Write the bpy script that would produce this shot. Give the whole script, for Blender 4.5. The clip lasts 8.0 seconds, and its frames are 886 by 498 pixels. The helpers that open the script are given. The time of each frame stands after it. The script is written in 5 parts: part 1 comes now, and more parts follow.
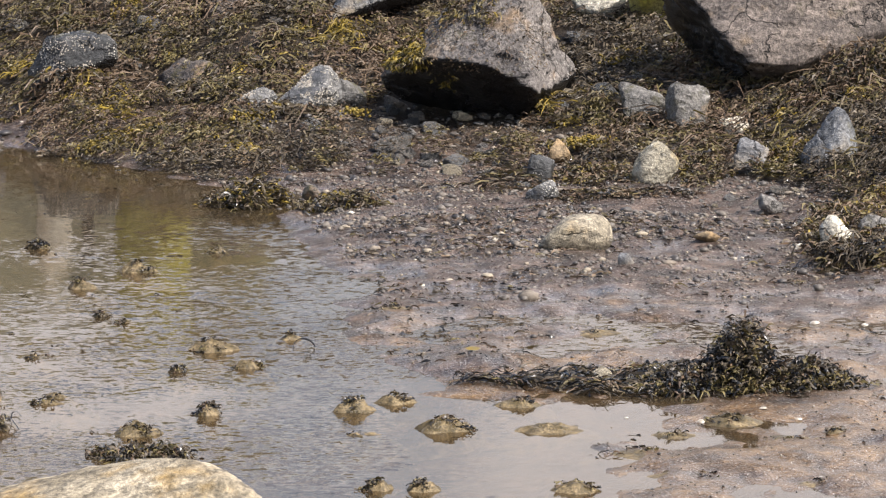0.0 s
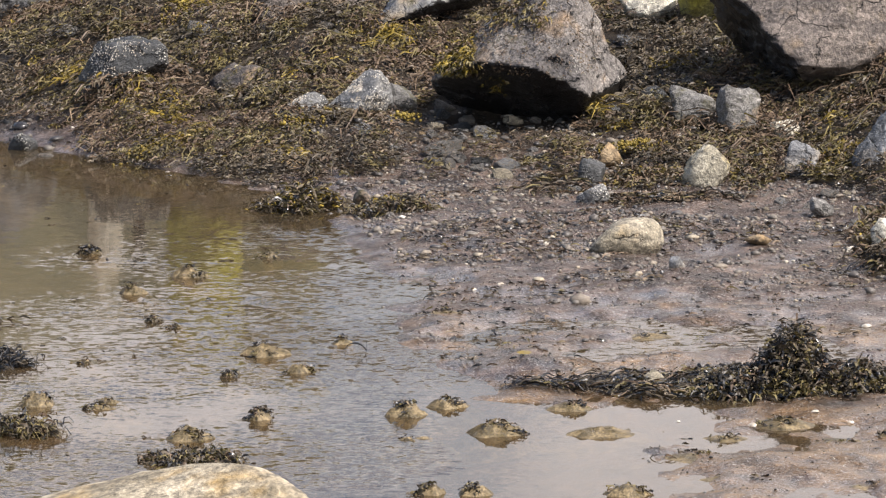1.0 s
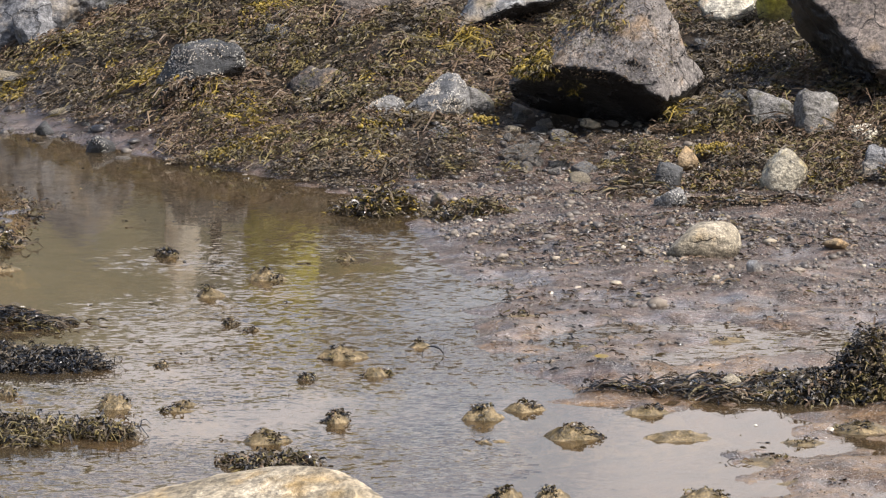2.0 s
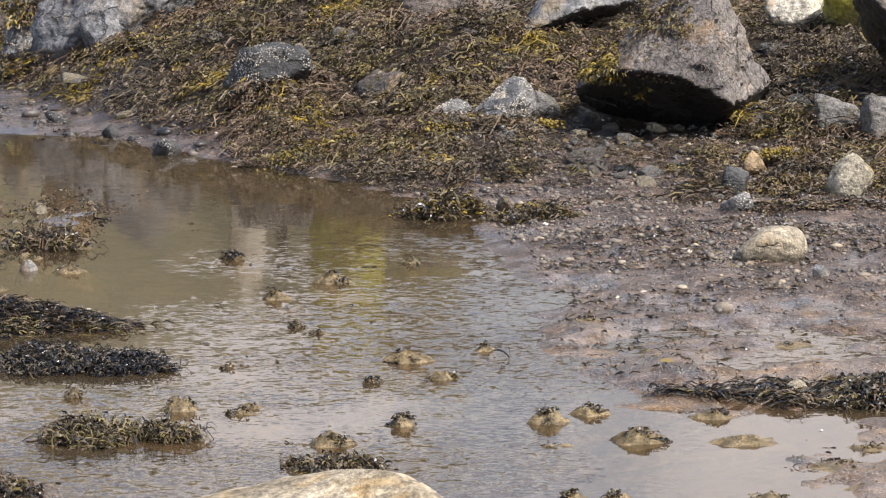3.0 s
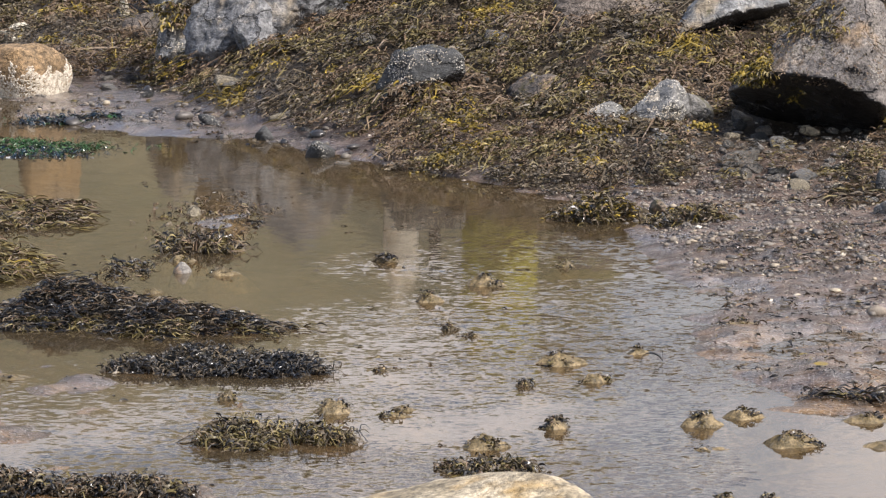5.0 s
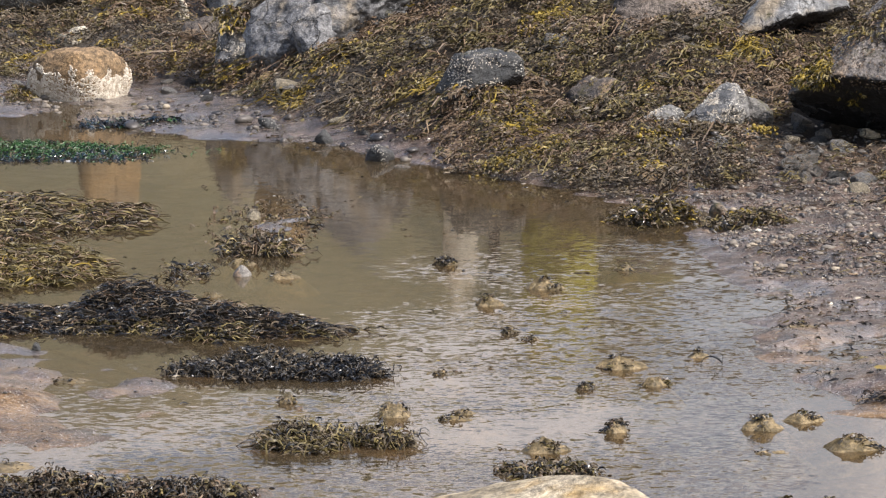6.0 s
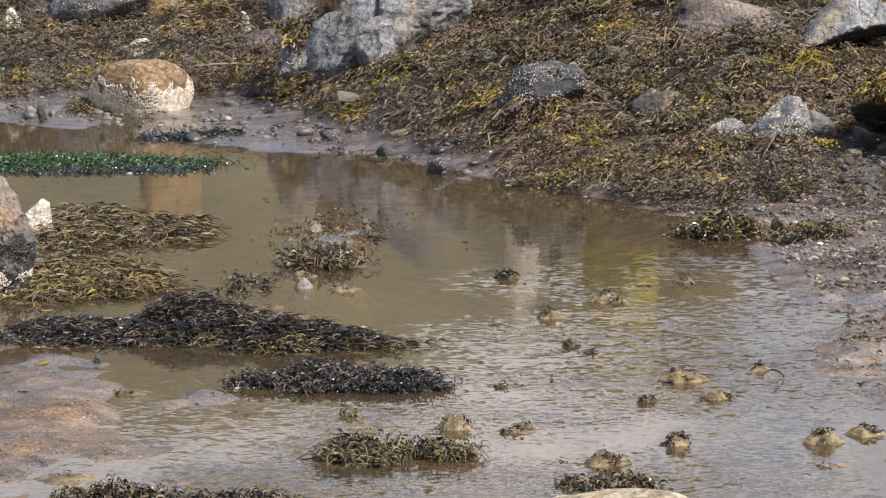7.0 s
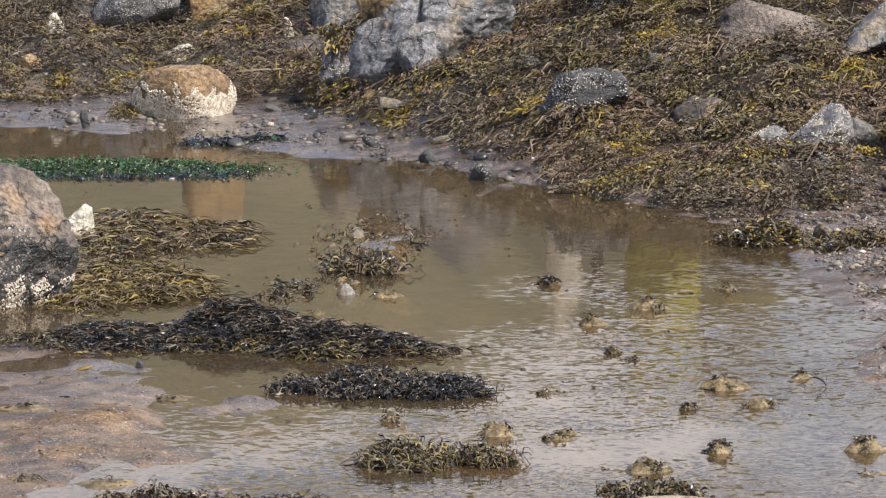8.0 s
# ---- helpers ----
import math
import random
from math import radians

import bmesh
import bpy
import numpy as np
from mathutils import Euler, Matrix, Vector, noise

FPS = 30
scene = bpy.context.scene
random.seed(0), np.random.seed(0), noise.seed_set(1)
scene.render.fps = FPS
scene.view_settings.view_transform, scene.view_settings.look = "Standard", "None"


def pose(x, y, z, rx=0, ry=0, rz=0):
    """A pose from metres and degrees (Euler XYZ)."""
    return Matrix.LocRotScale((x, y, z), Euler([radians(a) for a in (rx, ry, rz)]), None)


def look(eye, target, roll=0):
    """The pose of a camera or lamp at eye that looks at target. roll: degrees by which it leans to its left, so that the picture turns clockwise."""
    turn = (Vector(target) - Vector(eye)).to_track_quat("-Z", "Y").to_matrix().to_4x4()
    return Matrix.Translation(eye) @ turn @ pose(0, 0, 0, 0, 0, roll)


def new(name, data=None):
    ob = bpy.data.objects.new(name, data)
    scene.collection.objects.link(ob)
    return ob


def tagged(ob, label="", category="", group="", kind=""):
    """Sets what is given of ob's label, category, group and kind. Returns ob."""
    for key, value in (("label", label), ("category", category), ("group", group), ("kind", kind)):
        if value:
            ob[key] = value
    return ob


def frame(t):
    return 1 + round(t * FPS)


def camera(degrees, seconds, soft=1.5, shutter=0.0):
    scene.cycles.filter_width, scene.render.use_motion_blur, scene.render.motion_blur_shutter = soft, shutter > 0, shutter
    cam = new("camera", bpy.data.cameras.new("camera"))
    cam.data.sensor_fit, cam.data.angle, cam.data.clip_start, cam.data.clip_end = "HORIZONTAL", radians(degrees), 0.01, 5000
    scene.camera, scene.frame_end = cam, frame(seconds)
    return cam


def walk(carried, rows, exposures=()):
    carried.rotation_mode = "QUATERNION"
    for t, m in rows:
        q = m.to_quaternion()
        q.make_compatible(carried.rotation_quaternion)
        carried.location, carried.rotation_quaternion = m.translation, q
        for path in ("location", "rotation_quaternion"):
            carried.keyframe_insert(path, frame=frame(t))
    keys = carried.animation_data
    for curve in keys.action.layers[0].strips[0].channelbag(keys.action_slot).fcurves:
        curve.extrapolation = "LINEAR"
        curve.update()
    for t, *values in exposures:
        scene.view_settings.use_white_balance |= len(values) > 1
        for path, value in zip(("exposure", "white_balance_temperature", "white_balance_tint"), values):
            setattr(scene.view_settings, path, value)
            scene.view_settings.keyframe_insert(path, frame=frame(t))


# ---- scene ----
# ---- camera ----
cam = camera(10.0, 8.0, soft=1.25)
EYE = 2.0
ROWS = [
    (0, -0, 81.5, -0, 0),
    (0.5, -0.0007, 81.523, 0.14, 0.174),
    (1, -0.002, 81.548, 0.262, 0.537),
    (1.5, -0.0036, 81.568, 0.3, 0.998),
    (3, -0.0076, 81.633, 0.189, 2.16),
    (3.5, -0.0092, 81.65, 0.208, 2.6),
    (4, -0.0108, 81.661, 0.261, 3.049),
    (4.5, -0.0123, 81.664, 0.303, 3.48),
    (6, -0.016, 81.715, 0.457, 4.518),
    (6.5, -0.0171, 81.788, 0.484, 4.845),
    (7, -0.0184, 81.864, 0.449, 5.211),
    (7.5, -0.0195, 81.915, 0.393, 5.527),
    (8, -0.0201, 81.94, 0.312, 5.706),
]
walk(cam, [(t, pose(x, 0, EYE, rx, ry, rz)) for t, x, rx, ry, rz in ROWS], [(0.0, 0.62, 6680, 15), (8.0, 0.62, 6680, 15)])

# ---- daylight ----
SUN_HEIGHT, SUN_FROM = 50.0, 125.0  # degrees above the horizon; compass bearing it shines from, 0 is ahead of the first view, 90 its right
to_sun = Vector((math.sin(radians(SUN_FROM)) * math.cos(radians(SUN_HEIGHT)), math.cos(radians(SUN_FROM)) * math.cos(radians(SUN_HEIGHT)), math.sin(radians(SUN_HEIGHT))))
sun = new("sun", bpy.data.lights.new("sun", "SUN"))
sun.data.energy, sun.data.angle, sun.data.color = 4.6, radians(0.6), (1.0, 0.96, 0.90)
sun.matrix_world = look(to_sun * 50, (0, 0, 0))

world = bpy.data.worlds.new("sky")
scene.world = world
world.use_nodes = True
wn, wl = world.node_tree.nodes, world.node_tree.links
sky = wn.new("ShaderNodeTexSky")
sky.sky_type, sky.sun_disc = "NISHITA", False
sky.sun_elevation, sky.sun_rotation = radians(SUN_HEIGHT), radians(SUN_FROM)
sky.air_density, sky.dust_density, sky.ozone_density = 1.0, 0.7, 1.6
cloud_co = wn.new("ShaderNodeTexCoord")
cloud_map = wn.new("ShaderNodeMapping")
cloud_map.inputs["Location"].default_value, cloud_map.inputs["Scale"].default_value = (6.3, 5.8, 3.15), (6.5, 6.5, 13.0)
cloud = wn.new("ShaderNodeTexNoise")
cloud.inputs["Scale"].default_value, cloud.inputs["Detail"].default_value = 1.6, 6.0
cloud_ramp = wn.new("ShaderNodeValToRGB")
cloud_ramp.color_ramp.elements[0].position, cloud_ramp.color_ramp.elements[1].position = 0.51, 0.63
cloud_mix = wn.new("ShaderNodeMix")
cloud_mix.data_type = "RGBA"
cloud_mix.inputs[7].default_value = (10.0, 9.9, 10.0, 1)
wl.new(cloud_co.outputs["Generated"], cloud_map.inputs["Vector"])
wl.new(cloud_map.outputs["Vector"], cloud.inputs["Vector"])
cloud_sep, cloud_low = wn.new("ShaderNodeSeparateXYZ"), wn.new("ShaderNodeMath")
cloud_low.operation = "MULTIPLY_ADD"
cloud_low.inputs[1].default_value = -0.48
cloud_sum = wn.new("ShaderNodeMath")
cloud_sum.operation, cloud_sum.inputs[1].default_value = "ADD", 0.225
wl.new(cloud_co.outputs["Generated"], cloud_sep.inputs[0])
wl.new(cloud_sep.outputs["Z"], cloud_low.inputs[0])
wl.new(cloud.outputs["Fac"], cloud_low.inputs[2])
wl.new(cloud_low.outputs[0], cloud_sum.inputs[0])
cloud_side, cloud_hold, cloud_more = (wn.new("ShaderNodeMath") for _ in range(3))  # the clouds thicken towards the right
cloud_side.operation, cloud_side.inputs[1].default_value = "MULTIPLY", 1.25
cloud_hold.operation, cloud_hold.inputs[1].default_value = "MAXIMUM", -0.14
cloud_more.operation, cloud_more.use_clamp = "ADD", True
wl.new(cloud_sep.outputs["X"], cloud_side.inputs[0])
wl.new(cloud_side.outputs[0], cloud_hold.inputs[0])
wl.new(cloud_hold.outputs[0], cloud_more.inputs[0])
wl.new(cloud_sum.outputs[0], cloud_more.inputs[1])
wl.new(cloud_more.outputs[0], cloud_ramp.inputs["Fac"])
wl.new(cloud_ramp.outputs["Color"], cloud_mix.inputs[0])
wl.new(sky.outputs["Color"], cloud_mix.inputs[6])
wl.new(cloud_mix.outputs[2], wn["Background"].inputs["Color"])
wn["Background"].inputs["Strength"].default_value = 0.105


# ---- landform ----
def lattice(i, j, k):
    h = np.sin(i * 127.1 + j * 311.7 + k * 74.7) * 43758.5453
    return h - np.floor(h)


def vnoise(x, y, seed=0):
    """Smooth noise from 0 to 1 on a unit lattice."""
    i, j = np.floor(x), np.floor(y)
    u, v = x - i, y - j
    u, v = u * u * (3 - 2 * u), v * v * (3 - 2 * v)
    a = lattice(i, j, seed) * (1 - u) + lattice(i + 1, j, seed) * u
    b = lattice(i, j + 1, seed) * (1 - u) + lattice(i + 1, j + 1, seed) * u
    return a * (1 - v) + b * v


def fbm(x, y, seed=0, octaves=4):
    total, amp, scale = 0.0, 0.5, 1.0
    for k in range(octaves):
        total = total + amp * vnoise(x * scale + 17.3 * k, y * scale - 9.1 * k, seed + k)
        amp, scale = amp * 0.5, scale * 2.03
    return total


FOOT = ((-30, -3.35, -2.9, -2.29, -1.95, -1.54, -1.14, -0.64, -0.14, 0.28, 0.85, 1.22, 2.0, 30),
        (17.5, 17.5, 17.85, 17.8, 16.66, 15.96, 15.32, 14.8, 14.95, 14.95, 14.6, 13.9, 13.3, 13.0))
BACK_WATER = ((-30, -3.25, -2.72, -2.19, -1.78, -1.52, -1.19, -0.88, -0.63, -0.4, 30),
              (17.0, 16.96, 16.7, 16.33, 15.98, 15.71, 15.42, 14.93, 14.56, 14.2, 14.0))
RIGHT_WATER = ((0, 9.0, 10.0, 10.5, 11.0, 11.17, 11.6, 11.93, 12.44, 13.09, 13.81, 14.56, 15.3, 20),
               (0.5, 0.45, 0.36, 0.32, 0.34, -0.05, -0.12, -0.22, -0.17, -0.27, -0.40, -0.6, -0.9, -3))
LEFT_SAND = ((0, 10.0, 10.54, 10.86, 11.22, 11.59, 12.05, 12.4, 20),
             (-1.1, -1.2, -1.38, -1.62, -1.57, -1.65, -2.07, -2.4, -9))


# by bearing, x / y: height of the bank's unseen crest with a gap in it ahead, and slope of the unseen hillside beyond
# it
# both added to shape what the pool mirrors, darker hill and brighter gap
UNSEEN_HILL = ((-0.14, -0.10, -0.06, -0.037, -0.033, -0.010, -0.006, 0.001, 0.005), (0.10, 0.08, 0.065, 0.05, 0.0, 0.0, 0.04, 0.04, 0.0))
UNSEEN_CREST = ((-0.12, -0.08, -0.036, -0.031, -0.010, -0.005, 0.0, 0.006), (3.5, 3.0, 2.9, 1.3, 1.3, 1.9, 1.9, 1.5))




# low sand shoals in and beside the pool: x, y, half width, half depth, height
SHOALS = [
    (-1.356, 14.978, 0.062, 0.125, 0.045),
    (-1.536, 14.74, 0.079, 0.14, 0.04),
    (-1.075, 14.831, 0.037, 0.159, 0.03),
    (-1.613, 14.085, 0.163, 0.51, 0.05),
    (0.07, 11.565, 0.141, 0.124, 0.034),
    (-0.142, 12.058, 0.079, 0.156, 0.012),
    (0.586, 10.4, 0.187, 0.164, 0.02),
    (-1.971, 11.138, 0.169, 0.378, 0.02),
    (-0.794, 13.052, 0.059, 0.255, 0.03),
]


def foot(x):
    return np.interp(x, *FOOT)


def shore(x, y):
    """Distance up the shore from the water's edge, metres; below 0 in the pool."""
    right = (x - np.interp(y, *RIGHT_WATER)) * 0.9
    back = (y - np.interp(x, *BACK_WATER)) * 0.7
    left = np.minimum(np.interp(y, *LEFT_SAND) - x, 12.4 - y)
    return np.maximum(np.maximum(right, back), left)


def land(x, y):
    """Height of the ground before its small bumps."""
    d = shore(x, y)
    rise = 0.004 + 0.034 * np.clip((y - 12.0) / 1.4, 0, 1) * np.clip((x + 0.9) / 0.5, 0.12, 1)
    z = np.where(d > 0, 0.001 + rise * (1 - np.exp(-np.maximum(d, 0) / 0.4)), np.maximum(0.16 * d, -0.045))
    near_eye = np.clip((y - 4.0) / 4.5, 0, 1)
    z = z * near_eye + 0.012 * (1 - near_eye)
    s = y - foot(x)
    bank = 0.09 * (s + np.sqrt(s * s + 0.02))
    z = z + np.minimum(bank, np.interp(x / np.maximum(y, 1), *UNSEEN_CREST))
    z = z + np.interp(x / np.maximum(y, 1), *UNSEEN_HILL) * np.clip(y - 24.0, 0, 45)
    return z + 0.035 * np.maximum(8.5 - y, 0) * (y > -40) + 1.7 * (y <= -40)


def ground(x, y):
    """Height of the ground with hummocks and ripples."""
    x, y = np.asarray(x, float), np.asarray(y, float)
    s = y - foot(x)
    up = np.clip(s / 0.6 + 0.3, 0, 1)
    near = (np.abs(x + 1) < 12) & (y > 4) & (y < 26)
    flat = np.clip((12.9 - y) / 0.8, 0, 1)
    bumps = (0.055 - 0.027 * flat) * (fbm(x * 2.3, y * 2.1, 3, 3) - 0.45) + (0.020 + 0.014 * flat) * (fbm(x * 11, y * 8, 11, 3) - 0.45)
    bumps = bumps + flat * (0.022 + 0.018 * np.clip(x * 4, 0, 1)) * (fbm(x * 5.6 + 3, y * 3.6, 61, 3) - 0.45)
    bumps = bumps + 0.020 * flat * np.clip(x * 4, 0, 1) * (fbm(x * 17, y * 10, 67, 2) - 0.40)
    for sx, sy, rx, ry, h in SHOALS:
        q = ((x - sx) / rx) ** 2 + ((y - sy) / ry) ** 2
        bumps = bumps + h * np.exp(-q) * (0.6 + 0.8 * fbm(x * 9, y * 7, 15, 2))
    bumps = bumps + up * (0.10 * (fbm(x * 2.3, y * 2.3, 21, 3) - 0.45) + 0.03 * (fbm(x * 9, y * 9, 31, 2) - 0.4))
    return land(x, y) + np.where(near, bumps, 0)


# ---- materials ----
def nodes_of(name):
    m = bpy.data.materials.new(name)
    m.use_nodes = True
    return m, m.node_tree.nodes, m.node_tree.links, m.node_tree.nodes["Principled BSDF"]


def noise_node(n, l, co, scale, detail=4.0, rough=0.55, kind="ShaderNodeTexNoise"):
    t = n.new(kind)
    t.inputs["Scale"].default_value = scale
    if kind == "ShaderNodeTexNoise":
        t.inputs["Detail"].default_value, t.inputs["Roughness"].default_value = detail, rough
    l.new(co, t.inputs["Vector"])
    return t


def ramp(n, l, value, stops):
    r = n.new("ShaderNodeValToRGB")
    e = r.color_ramp.elements
    while len(e) < len(stops):
        e.new(0.5)
    for k, (p, c) in enumerate(stops):
        e[k].position, e[k].color = p, ((c, c, c, 1) if isinstance(c, (int, float)) else (*c, 1))
    l.new(value, r.inputs["Fac"])
    return r.outputs["Color"]


def blend(n, l, fac, a, b, mode="MIX"):
    m = n.new("ShaderNodeMix")
    m.data_type, m.blend_type = "RGBA", mode
    for value, k in ((fac, 0), (a, 6), (b, 7)):
        if isinstance(value, (int, float)):
            m.inputs[k].default_value = value
        elif isinstance(value, tuple):
            m.inputs[k].default_value = (*value, 1)
        else:
            l.new(value, m.inputs[k])
    return m.outputs[2]


def arith(n, l, op, a, b=0.0, c=0.0):
    m = n.new("ShaderNodeMath")
    m.operation = op
    for k, value in enumerate((a, b, c)):
        if isinstance(value, (int, float)):
            m.inputs[k].default_value = value
        else:
            l.new(value, m.inputs[k])
    return m.outputs[0]


def bump(n, l, height, strength, distance, under=None):
    b = n.new("ShaderNodeBump")
    b.inputs["Strength"].default_value, b.inputs["Distance"].default_value = strength, distance
    l.new(height, b.inputs["Height"])
    if under:
        l.new(under, b.inputs["Normal"])
    return b.outputs["Normal"]


def object_coords(n, l):
    """Object coordinates, shifted at random from thing to thing."""
    co, info = n.new("ShaderNodeTexCoord"), n.new("ShaderNodeObjectInfo")
    add = n.new("ShaderNodeVectorMath")
    add.operation = "MULTIPLY_ADD"
    l.new(info.outputs["Random"], add.inputs[0])
    add.inputs[1].default_value = (31, 17, 23)
    l.new(co.outputs["Object"], add.inputs[2])
    return add.outputs[0], info.outputs["Random"]


def rock_material(name, dark, light, stain=(0.42, 0.24, 0.10), stained=0.0, specks=0.0, weedy=0.0, rough=0.75, grain=60.0, wet=0.0, bands=0.35, split=0.9):
    """Coastal rock: banded, grainy, with ochre stains, white barnacle specks and olive film."""
    m, n, l, b = nodes_of(name)
    co, rnd = object_coords(n, l)
    mapping = n.new("ShaderNodeMapping")
    mapping.inputs["Rotation"].default_value, mapping.inputs["Scale"].default_value = (0.5, 0.7, 0.3), (1, 1, 3.2)
    l.new(co, mapping.inputs["Vector"])
    big = noise_node(n, l, co, 5.0, 6.0, 0.6)
    band = noise_node(n, l, mapping.outputs["Vector"], 9.0, 8.0, 0.65)
    fine = noise_node(n, l, co, grain, 5.0, 0.7)
    speck = noise_node(n, l, co, grain * 3.3, 2.0, 0.5)
    tone = blend(n, l, bands, big.outputs["Fac"], band.outputs["Fac"])
    colour = ramp(n, l, tone, [(0.38, dark), (0.62, light)])
    grainy = ramp(n, l, fine.outputs["Fac"], [(0.38, 0.30), (0.62, 1.45)])
    colour = blend(n, l, 0.8, colour, grainy, "MULTIPLY")
    salt = ramp(n, l, speck.outputs["Fac"], [(0.38, 0.55), (0.62, 1.4)])
    colour = blend(n, l, 0.5, colour, salt, "MULTIPLY")
    warp = n.new("ShaderNodeVectorMath")
    warp.operation = "MULTIPLY_ADD"
    l.new(big.outputs["Color"], warp.inputs[0])
    warp.inputs[1].default_value = (0.22, 0.22, 0.22)
    l.new(co, warp.inputs[2])
    cracks = n.new("ShaderNodeTexVoronoi")
    cracks.feature = "DISTANCE_TO_EDGE"
    cracks.inputs["Scale"].default_value = 5.5
    l.new(warp.outputs[0], cracks.inputs["Vector"])
    line = ramp(n, l, cracks.outputs["Distance"], [(0.0, 1.0), (0.022, 0.0)])
    some = ramp(n, l, noise_node(n, l, co, 3.0, 3.0).outputs["Fac"], [(0.44, 0.0), (0.52, split)])
    line = arith(n, l, "MULTIPLY", line, some)
    colour = blend(n, l, line, colour, (0.012, 0.011, 0.010))
    if stained:
        patch = noise_node(n, l, co, 7.5, 5.0, 0.6)
        mask = ramp(n, l, patch.outputs["Fac"], [(0.62 - 0.32 * stained, 0.0), (0.74 - 0.22 * stained, 1.0)])
        colour = blend(n, l, arith(n, l, "MULTIPLY", mask, 0.85), colour, blend(n, l, 0.6, stain, grainy, "MULTIPLY"))
    if weedy:
        film = noise_node(n, l, co, 11.0, 6.0, 0.7)
        mask = ramp(n, l, film.outputs["Fac"], [(0.66 - 0.3 * weedy, 0.0), (0.78 - 0.25 * weedy, 0.9)])
        colour = blend(n, l, mask, colour, (0.055, 0.05, 0.012))
    height = arith(n, l, "ADD", arith(n, l, "MULTIPLY", fine.outputs["Fac"], 0.9), arith(n, l, "SUBTRACT", arith(n, l, "MULTIPLY", band.outputs["Fac"], 0.8), line))
    if specks:
        cell = noise_node(n, l, co, 130.0, kind="ShaderNodeTexVoronoi")
        where = noise_node(n, l, co, 12.0, 5.0, 0.7)
        dot = ramp(n, l, cell.outputs["Distance"], [(0.30, 1.0), (0.48, 0.0)])
        zone = ramp(n, l, where.outputs["Fac"], [(0.70 - 0.35 * specks, 0.0), (0.80 - 0.3 * specks, 1.0)])
        mask = arith(n, l, "MULTIPLY", dot, zone)
        colour = blend(n, l, mask, colour, (0.62, 0.60, 0.54))
        height = arith(n, l, "ADD", height, arith(n, l, "MULTIPLY", mask, 0.7))
    l.new(colour, b.inputs["Base Color"])
    rg = ramp(n, l, big.outputs["Fac"], [(0.3, max(rough - 0.2 - wet, 0.12)), (0.7, rough - wet * 0.5)])
    l.new(rg, b.inputs["Roughness"])
    l.new(bump(n, l, height, 0.8, 0.016), b.inputs["Normal"])
    return m


def weed_material(name, stops, rough=0.34, spec=0.55):
    """Bladder wrack: one tone a frond, darker and lighter along it."""
    m, n, l, b = nodes_of(name)
    geo, co = n.new("ShaderNodeNewGeometry"), n.new("ShaderNodeTexCoord")
    patch = noise_node(n, l, geo.outputs["Position"], 8.0, 4.0, 0.6)
    tone = arith(n, l, "MULTIPLY_ADD", geo.outputs["Random Per Island"], 0.5, arith(n, l, "MULTIPLY_ADD", patch.outputs["Fac"], 1.3, -0.42))
    colour = ramp(n, l, tone, stops)
    fine = noise_node(n, l, co.outputs["Object"], 45.0, 3.0)
    colour = blend(n, l, 0.6, colour, ramp(n, l, fine.outputs["Fac"], [(0.38, 0.55), (0.62, 1.3)]), "MULTIPLY")
    l.new(colour, b.inputs["Base Color"])
    l.new(ramp(n, l, fine.outputs["Fac"], [(0.3, rough - 0.12), (0.7, rough + 0.2)]), b.inputs["Roughness"])
    b.inputs["Specular IOR Level"].default_value = spec
    l.new(bump(n, l, fine.outputs["Fac"], 0.3, 0.004), b.inputs["Normal"])
    return m


WEED_DARK = weed_material("wrack dark", [(0.0, (0.008, 0.007, 0.005)), (0.55, (0.074, 0.058, 0.038)), (1.0, (0.195, 0.158, 0.103))], 0.5, 0.4)
WEED_OLIVE = weed_material("wrack olive", [(0.0, (0.03, 0.025, 0.008)), (0.5, (0.115, 0.093, 0.035)), (1.0, (0.235, 0.188, 0.075))], 0.5, 0.4)
WEED_YELLOW = weed_material("wrack yellow", [(0.0, (0.06, 0.046, 0.008)), (0.5, (0.175, 0.125, 0.018)), (1.0, (0.34, 0.25, 0.038))], 0.5, 0.4)
WEED_BROWN = weed_material("wrack brown", [(0.0, (0.03, 0.018, 0.012)), (0.5, (0.116, 0.078, 0.049)), (1.0, (0.21, 0.157, 0.10))], 0.5, 0.4)
WEED_BLACK = weed_material("wrack black wet", [(0.0, (0.006, 0.007, 0.010)), (0.6, (0.014, 0.015, 0.017)), (1.0, (0.045, 0.042, 0.032))], 0.30, 0.5)
WEED_GREEN = weed_material("gutweed green", [(0.0, (0.008, 0.045, 0.012)), (0.5, (0.018, 0.068, 0.016)), (1.0, (0.05, 0.13, 0.03))], 0.42)
WEED_BLUE = weed_material("weed blue black", [(0.0, (0.006, 0.012, 0.02)), (0.6, (0.012, 0.03, 0.05)), (1.0, (0.03, 0.09, 0.10))], 0.2, 0.7)
WRACK = [WEED_DARK, WEED_OLIVE, WEED_YELLOW, WEED_BROWN, WEED_BLACK, WEED_GREEN, WEED_BLUE]

